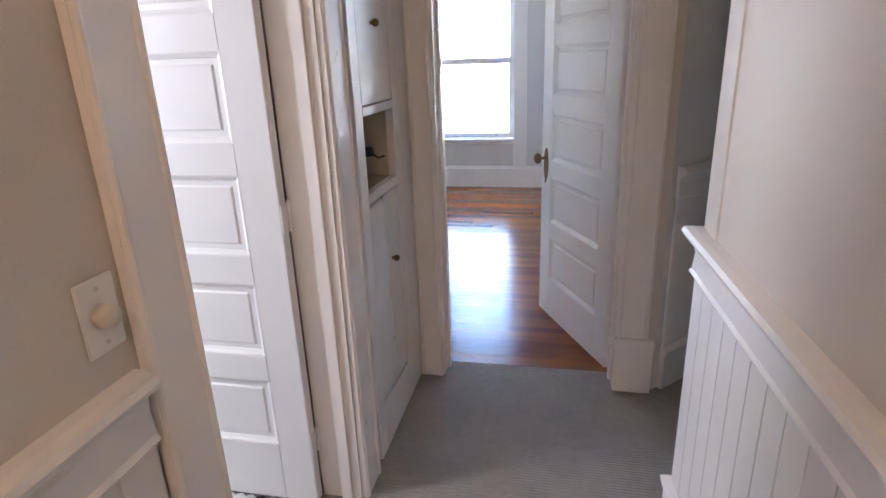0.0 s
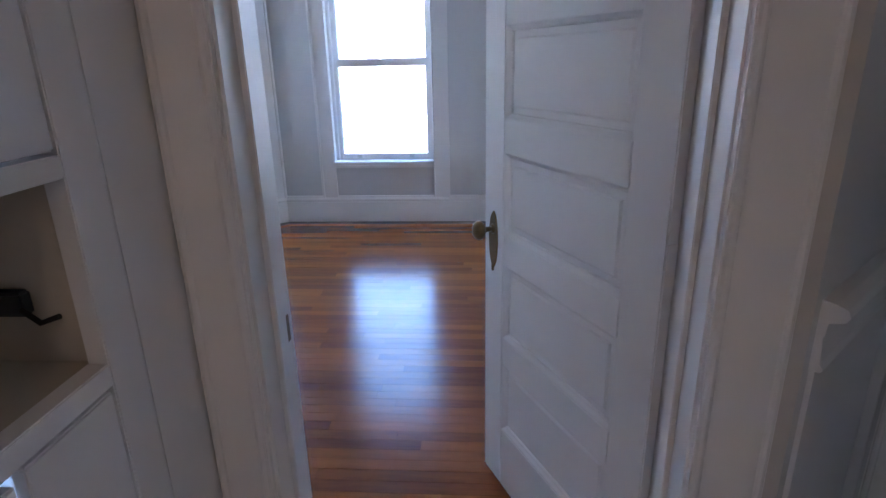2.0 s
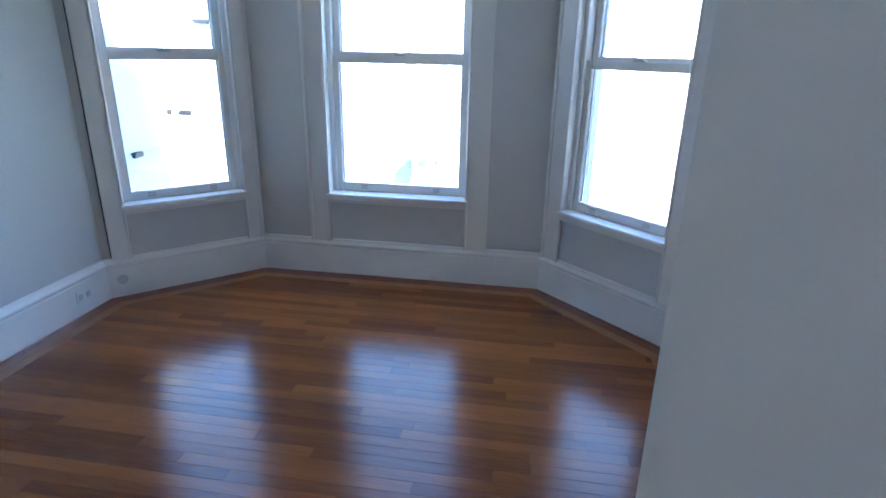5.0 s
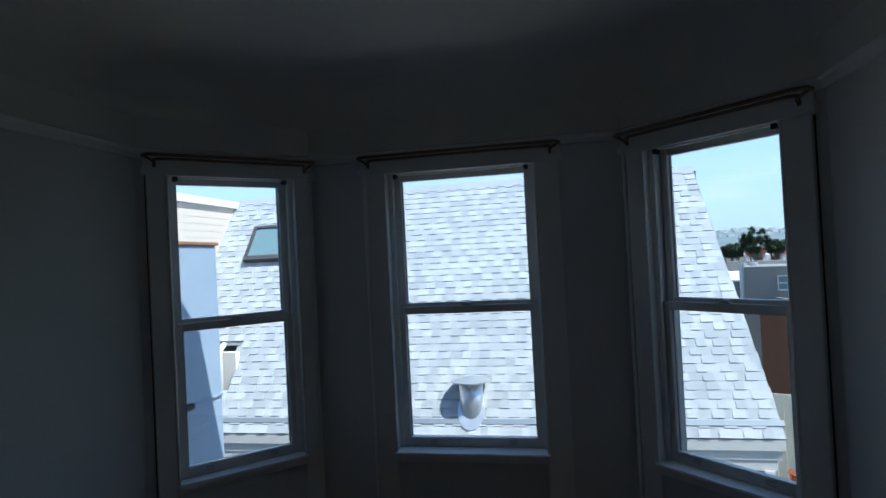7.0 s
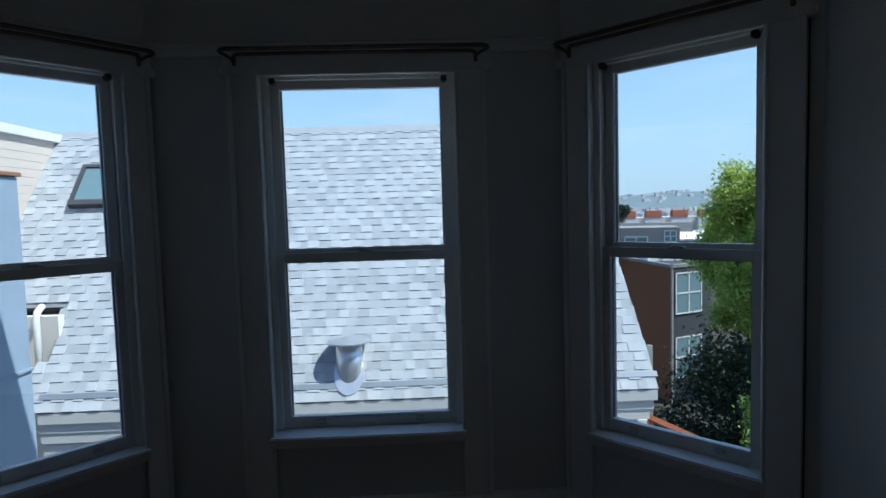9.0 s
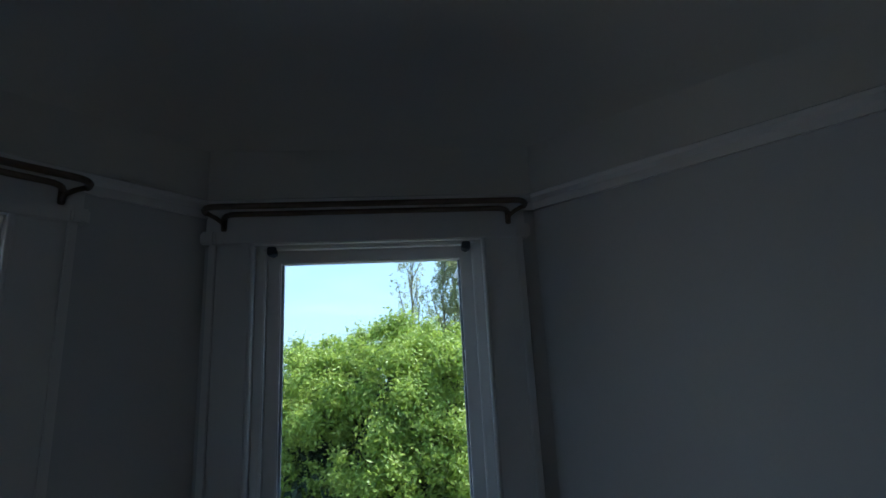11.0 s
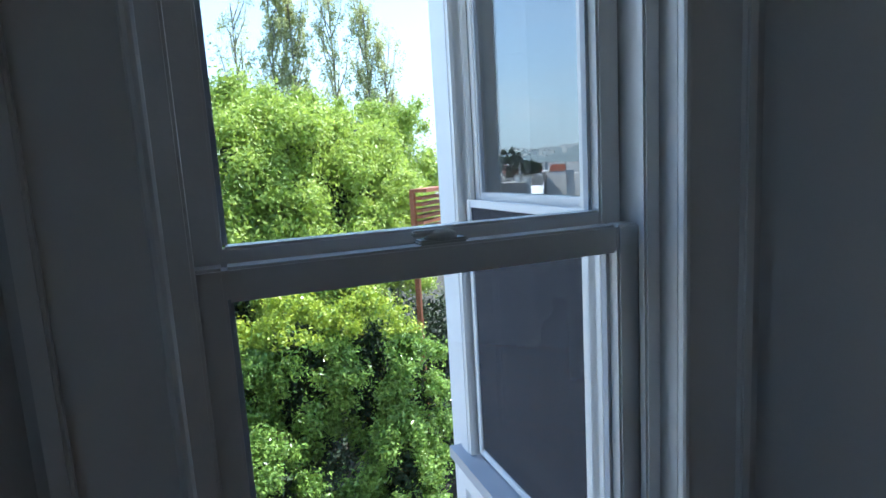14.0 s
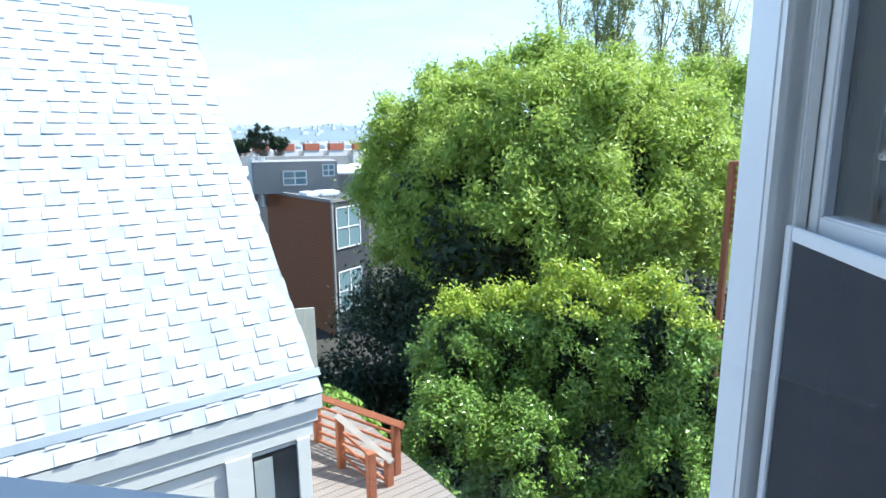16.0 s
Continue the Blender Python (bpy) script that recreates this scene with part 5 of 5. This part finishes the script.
def poplar(x, y, z, leaves, wide, seed):
    """A slender poplar: steep thin branches, leaves in loose sprays along them."""
    g = random.Random(seed)
    t = thing("poplar", "slender half-bare poplar with light olive leaves", "tree", Matrix.Translation((x, y, -10.5)), "poplars behind the garden")
    part("trunk", cyl(bmesh.new(), (0, 0, 0), (0, 0, z + 9.8), 0.17, 0.03, 8), M_BARK, t)
    sprays = []
    for k in range(26):
        f = 0.42 + 0.52 * k / 26
        s = Vector((0, 0, f * (z + 10.5)))
        a = g.uniform(0, 2 * math.pi)
        ln = g.uniform(2.2, 4.6) * (1.15 - 0.7 * (f - 0.42))
        out = g.uniform(0.14, 0.34) * wide
        e = s + Vector((math.cos(a) * out * ln, math.sin(a) * out * ln, ln * 0.93))
        mid = (s + e) / 2 + Vector((math.cos(a), math.sin(a), 0)) * 0.18 * wide
        bm = bmesh.new()
        cyl(bm, s, mid, 0.045, 0.03, 5)
        cyl(bm, mid, e, 0.03, 0.008, 5)
        part("limb", bm, M_BARK, t)
        for _ in range(9):
            u = g.uniform(0.2, 1.08)
            c = s.lerp(mid, 2 * u) if u < 0.5 else mid.lerp(e, 2 * u - 1)
            sprays.append((tuple(c + Vector((g.gauss(0, 0.34), g.gauss(0, 0.34), g.gauss(0, 0.4))) + Vector((x, y, -10.5))), g.uniform(0.14, 0.36)))
    c = new("crown", leaf_mesh("crown", sprays, 1.35 * leaves, 0.085, M_LEAF4, seed, 1.5, 1.9, None, 0, 0.1))
    c.parent = t
    c.matrix_parent_inverse = Matrix.Translation((x, y, -10.5)).inverted()


for i, (x, y, z, leaves, wide) in enumerate(((29.8, 26.4, 13.3, 2600, 1.5), (31.2, 24.6, 15.0, 9000, 1.0), (32.0, 23.6, 14.6, 10500, 0.9), (33.5, 21.5, 13.8, 5500, 1.1), (34.8, 19.7, 13.2, 8500, 0.8),
                                             (35.4, 18.7, 10.0, 5000, 0.9))):
    poplar(x, y, z, leaves, wide, 70 + i)
rt = tufted((23.0, 11.8, 1.2), (2.3, 2.3, 3.6), 90, 0.5, 14, -0.9)
tree("garden_tree", "smaller bright green garden tree behind the trellis", (23.0, 11.8, -10.5), (23.0, 11.8, 1.0), 0.2, rt[::6], leaf_mesh("crown", rt, 40000, 0.075, M_LEAF, 15, 2.2, 1.0, None, 0, 0.1, 0.4))
# Added shrubs; the dark leaf paints shade under the tree and over the yard.
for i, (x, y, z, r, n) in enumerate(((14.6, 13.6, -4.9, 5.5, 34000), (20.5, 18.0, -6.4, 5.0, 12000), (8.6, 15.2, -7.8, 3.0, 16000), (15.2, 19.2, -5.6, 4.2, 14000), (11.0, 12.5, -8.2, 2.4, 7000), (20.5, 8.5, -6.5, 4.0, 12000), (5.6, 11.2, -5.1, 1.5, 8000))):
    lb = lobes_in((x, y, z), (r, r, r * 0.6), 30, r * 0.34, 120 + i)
    tree("yard_shrub", "added yard shrub, most of them coloured dark for shade", (x, y, -10.5), (x, y, z), 0.1, lb[::2], leaf_mesh("crown", lb, 1.6 * n, 0.11, M_LEAF5 if i < 6 else M_LEAF2, 130 + i))

# trellis, fence and tarpaulin in the yard
tl = thing("trellis_tower", "tall red-brown timber trellis frame with slats", "trellis")
for dx, dy in ((0, 0), (0.9, -0.5)):
    part("post", boxed((13.70 + dx, 5.98 + dy, -10.5), (13.82 + dx, 6.10 + dy, 0.95)), M_REDWOOD, tl)
for i in range(9):
    part("slat", boxed((13.8, 5.78, -0.55 + 0.16 * i), (15.2, 6.04, -0.47 + 0.16 * i)), M_REDWOOD, tl)
part("top_rail", boxed((13.72, 5.60, 0.93), (15.2, 6.10, 1.02)), M_REDWOOD, tl)
fe = thing("yard_fence", "grey weathered board fence, coloured dark for deep shade", "fence")
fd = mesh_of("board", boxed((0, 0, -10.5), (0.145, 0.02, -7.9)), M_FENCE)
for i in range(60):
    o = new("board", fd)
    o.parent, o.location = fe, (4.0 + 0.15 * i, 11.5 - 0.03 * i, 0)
ta = thing("tarpaulin", "pale tarpaulin hung beside the house corner", "tarpaulin")
part("sheet", prism(bmesh.new(), [(4.30 + 0.045 * k + 0.02 * math.sin(2 * k), 7.92 - 0.02 * k) for k in range(9)] + [(4.30 + 0.045 * k + 0.02 * math.sin(2 * k), 7.95 - 0.02 * k) for k in range(8, -1, -1)], -3.0, -1.05), M_TARP, ta)

# ---- far buildings and hills ----
def face_window(parent, m, w, h, mull=1):
    wd = part("window", boxed((0, -0.05, 0), (w, 0.0, h)), M_DARK, parent)
    wd.matrix_basis = m
    f = bmesh.new()
    for lo, hi in (((0, 0), (w, 0.08)), ((0, h - 0.08), (w, h)), ((0, 0), (0.08, h)), ((w - 0.08, 0), (w, h)), ((w / 2 - 0.04, 0), (w / 2 + 0.04, h)), ((0, h / 2 - 0.04), (w, h / 2 + 0.04))):
        box(f, (lo[0], -0.09, lo[1]), (hi[0], -0.05, hi[1]))
    part("window_frame", f, M_FARWALL, wd)
    pn = part("pane", boxed((0.08, -0.056, 0.08), (w - 0.08, -0.052, h - 0.08)), M_SKYPANE, wd)


bb = thing("brown_building", "rust-brown shingled building with a dark flat roof and white windows", "building")
P0, P1, P2 = Vector((15.22, 30.53)), Vector((14.51, 40.0)), Vector((18.37, 31.89))
P3 = P2 + (P1 - P0)
part("wall", prism(bmesh.new(), [P1, P0, P2, P3], -10.5, -2.05), M_BROWN, bb)
part("roof", prism(bmesh.new(), [P1, P0, P2, P3], -2.05, -2.01), M_ROOFDK, bb, "dark tar roof")
for a, b in ((P1, P0), (P0, P2)):
    cp = part("parapet", boxed((-0.05, -0.08, -2.12), ((b - a).length + 0.08, 0.14, -1.93)), M_GREYSID, bb)
    cp.matrix_basis = along(a, b)
side = along(P0, P2)
part("corner_post", boxed((-0.02, -0.06, -10.5), (0.12, 0.05, -2.1)), M_GREYSID, bb).matrix_basis = side
for z in (-5.0, -8.95):
    face_window(bb, side @ pose(0.28, 0, z), 2.25, 2.55)
# Near-black sheet over the brown wall paints this side's shade.
dk = part("shingle_face", boxed((0.12, -0.02, -10.5), (3.40, 0.0, -2.1)), M_ROOFDK, bb, "shingle face with its shade put into the colour")
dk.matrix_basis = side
ph = along((14.9, 37.2), (18.4, 36.0))
part("penthouse", boxed((-2.0, 0, -2.02), (3.6, 4.5, 0.10)), M_GREYSID, bb, "grey weathered penthouse").matrix_basis = ph
face_window(bb, ph @ pose(2.55, 0, -0.95), 0.85, 0.85)
face_window(bb, ph @ pose(-0.1, 0, -1.5), 1.6, 1.0)
for x0, x1 in ((14.9, 15.7), (15.9, 17.2)):
    part("roof_hatch", boxed((x0, 33.4, -2.02), (x1, 34.8, -1.72), 0.06), M_ROOFWH, bb, "white domed roof hatch")
for x in (13.3, 14.0):
    part("flue", cyl(bmesh.new(), (x, 39.0, -3.0), (x, 39.0, 0.35), 0.26, n=16), M_GALV, bb, "white roof flue")
wb = thing("white_roofed_building", "long low building with a bright white flat roof", "building")
part("wall", prism(bmesh.new(), [(14, 46), (24, 43), (31, 58), (20, 70)], -10.5, -1.35), M_GREYSID, wb)
part("roof", prism(bmesh.new(), [(13.9, 45.9), (24.1, 42.9), (31.1, 58.1), (19.9, 70.1)], -1.35, -1.2), M_ROOFWH, wb)
part("parapet", prism(bmesh.new(), [(18.0, 62), (29, 56), (29.5, 57), (18.5, 63)], -1.2, -0.2), M_GREYSID, wb)
for i in range(9):
    t = i / 8
    x, y = 27 + 34 * t, 108 - 13 * t
    hb = thing("red_topped_house", "distant pale row house with a red brick parapet", "house", None, "row of red-topped houses")
    part("wall", boxed((x - 1.9, y, -10.5), (x + 1.9, y + 8, -0.5)), M_FARWALL, hb)
    part("parapet", boxed((x - 1.7, y - 0.1, -0.5), (x + 1.2, y + 1.0, 0.75)), M_REDTILE, hb, "red brick parapet")
    part("chimney", boxed((x - 1.7, y - 0.1, 0.75), (x - 1.3, y + 0.5, 1.25)), M_FARWALL, hb)
    part("chimney", boxed((x + 0.5, y - 0.1, 0.75), (x + 0.9, y + 0.5, 1.25)), M_FARWALL, hb)
for i, (x, y, z, r, h) in enumerate(((31.2, 91.8, 2.0, 2.2, 2.2), (28.0, 92.6, 0.6, 2.0, 1.0), (33.6, 90.6, 0.9, 1.4, 1.1))):
    lb = lobes_in((x, y, z), (r, r, h), 60, 0.36, 40 + i)
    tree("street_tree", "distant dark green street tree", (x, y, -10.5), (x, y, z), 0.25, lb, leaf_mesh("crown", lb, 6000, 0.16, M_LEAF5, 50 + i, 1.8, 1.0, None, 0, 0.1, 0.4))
mass = thing("far_city", "pale distant town on the flat below the hills", "town")
mass["kind"] = "stuff"
vs, fs = [], []
g = random.Random(31)
for i in range(900):
    a, d = radians(g.uniform(-25, 80)), g.uniform(130, 620)
    x, y = d * math.sin(a), d * math.cos(a)
    w, h = g.uniform(3, 9), g.uniform(4.5, 7.6)
    b = len(vs)
    for dx, dy, z in ((0, 0, -10.5), (w, 0, -10.5), (w, w, -10.5), (0, w, -10.5), (0, 0, -7 + h), (w, 0, -7 + h), (w, w, -7 + h), (0, w, -7 + h)):
        vs.append((x + dx, y + dy, z))
    fs += [tuple(b + k for k in f) for f in ((0, 1, 5, 4), (1, 2, 6, 5), (2, 3, 7, 6), (3, 0, 4, 7), (4, 5, 6, 7))]
me = bpy.data.meshes.new("houses")
me.from_pydata(vs, [], fs)
me.materials.append(M_FARWALL)
o = new("houses", me)
o.parent = mass
hv, hf = [], []
NA, ND = 160, 14
for j in range(ND):
    for i in range(NA):
        a, d = radians(-60 + 200 * i / (NA - 1)), 800 + 70 * j
        n = noise.noise((a * 4.0, 1.3, 0.0)) * 10 + noise.noise((a * 13.0, 4.1, 0.2)) * 5 + noise.noise((a * 50.0, 2.2, j * 0.8)) * 2.2
        hv.append((d * math.sin(a), d * math.cos(a), -8 + (40 + n) * math.sin(math.pi / 2 * min(1, j / 8))))
for j in range(ND - 1):
    for i in range(NA - 1):
        k = j * NA + i
        hf.append((k, k + 1, k + NA + 1, k + NA))
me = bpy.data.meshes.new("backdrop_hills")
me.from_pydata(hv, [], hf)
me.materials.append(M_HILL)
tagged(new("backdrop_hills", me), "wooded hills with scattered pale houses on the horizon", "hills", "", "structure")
vs, fs = [], []
for i in range(420):
    a, j = radians(g.uniform(-10, 80)), g.uniform(2.0, 8.5)
    d = 800 + 70 * j - 6
    n = noise.noise((a * 4.0, 1.3, 0.0)) * 10 + noise.noise((a * 13.0, 4.1, 0.2)) * 5
    z = -8 + (40 + n) * math.sin(math.pi / 2 * min(1, j / 8))
    x, y, w, h = d * math.sin(a), d * math.cos(a), g.uniform(5, 11), g.uniform(2.5, 4.5)
    b = len(vs)
    for dx, dy, dz in ((0, 0, -3), (w, 0, -3), (w, w, -3), (0, w, -3), (0, 0, h), (w, 0, h), (w, w, h), (0, w, h)):
        vs.append((x + dx, y + dy, z + dz))
    fs += [tuple(b + k for k in f) for f in ((0, 1, 5, 4), (1, 2, 6, 5), (2, 3, 7, 6), (3, 0, 4, 7), (4, 5, 6, 7))]
me = bpy.data.meshes.new("hill_houses")
me.from_pydata(vs, [], fs)
me.materials.append(M_FARWALL)
o = tagged(new("hill_houses", me), "tiny pale houses scattered over the far hills", "houses", "", "stuff")
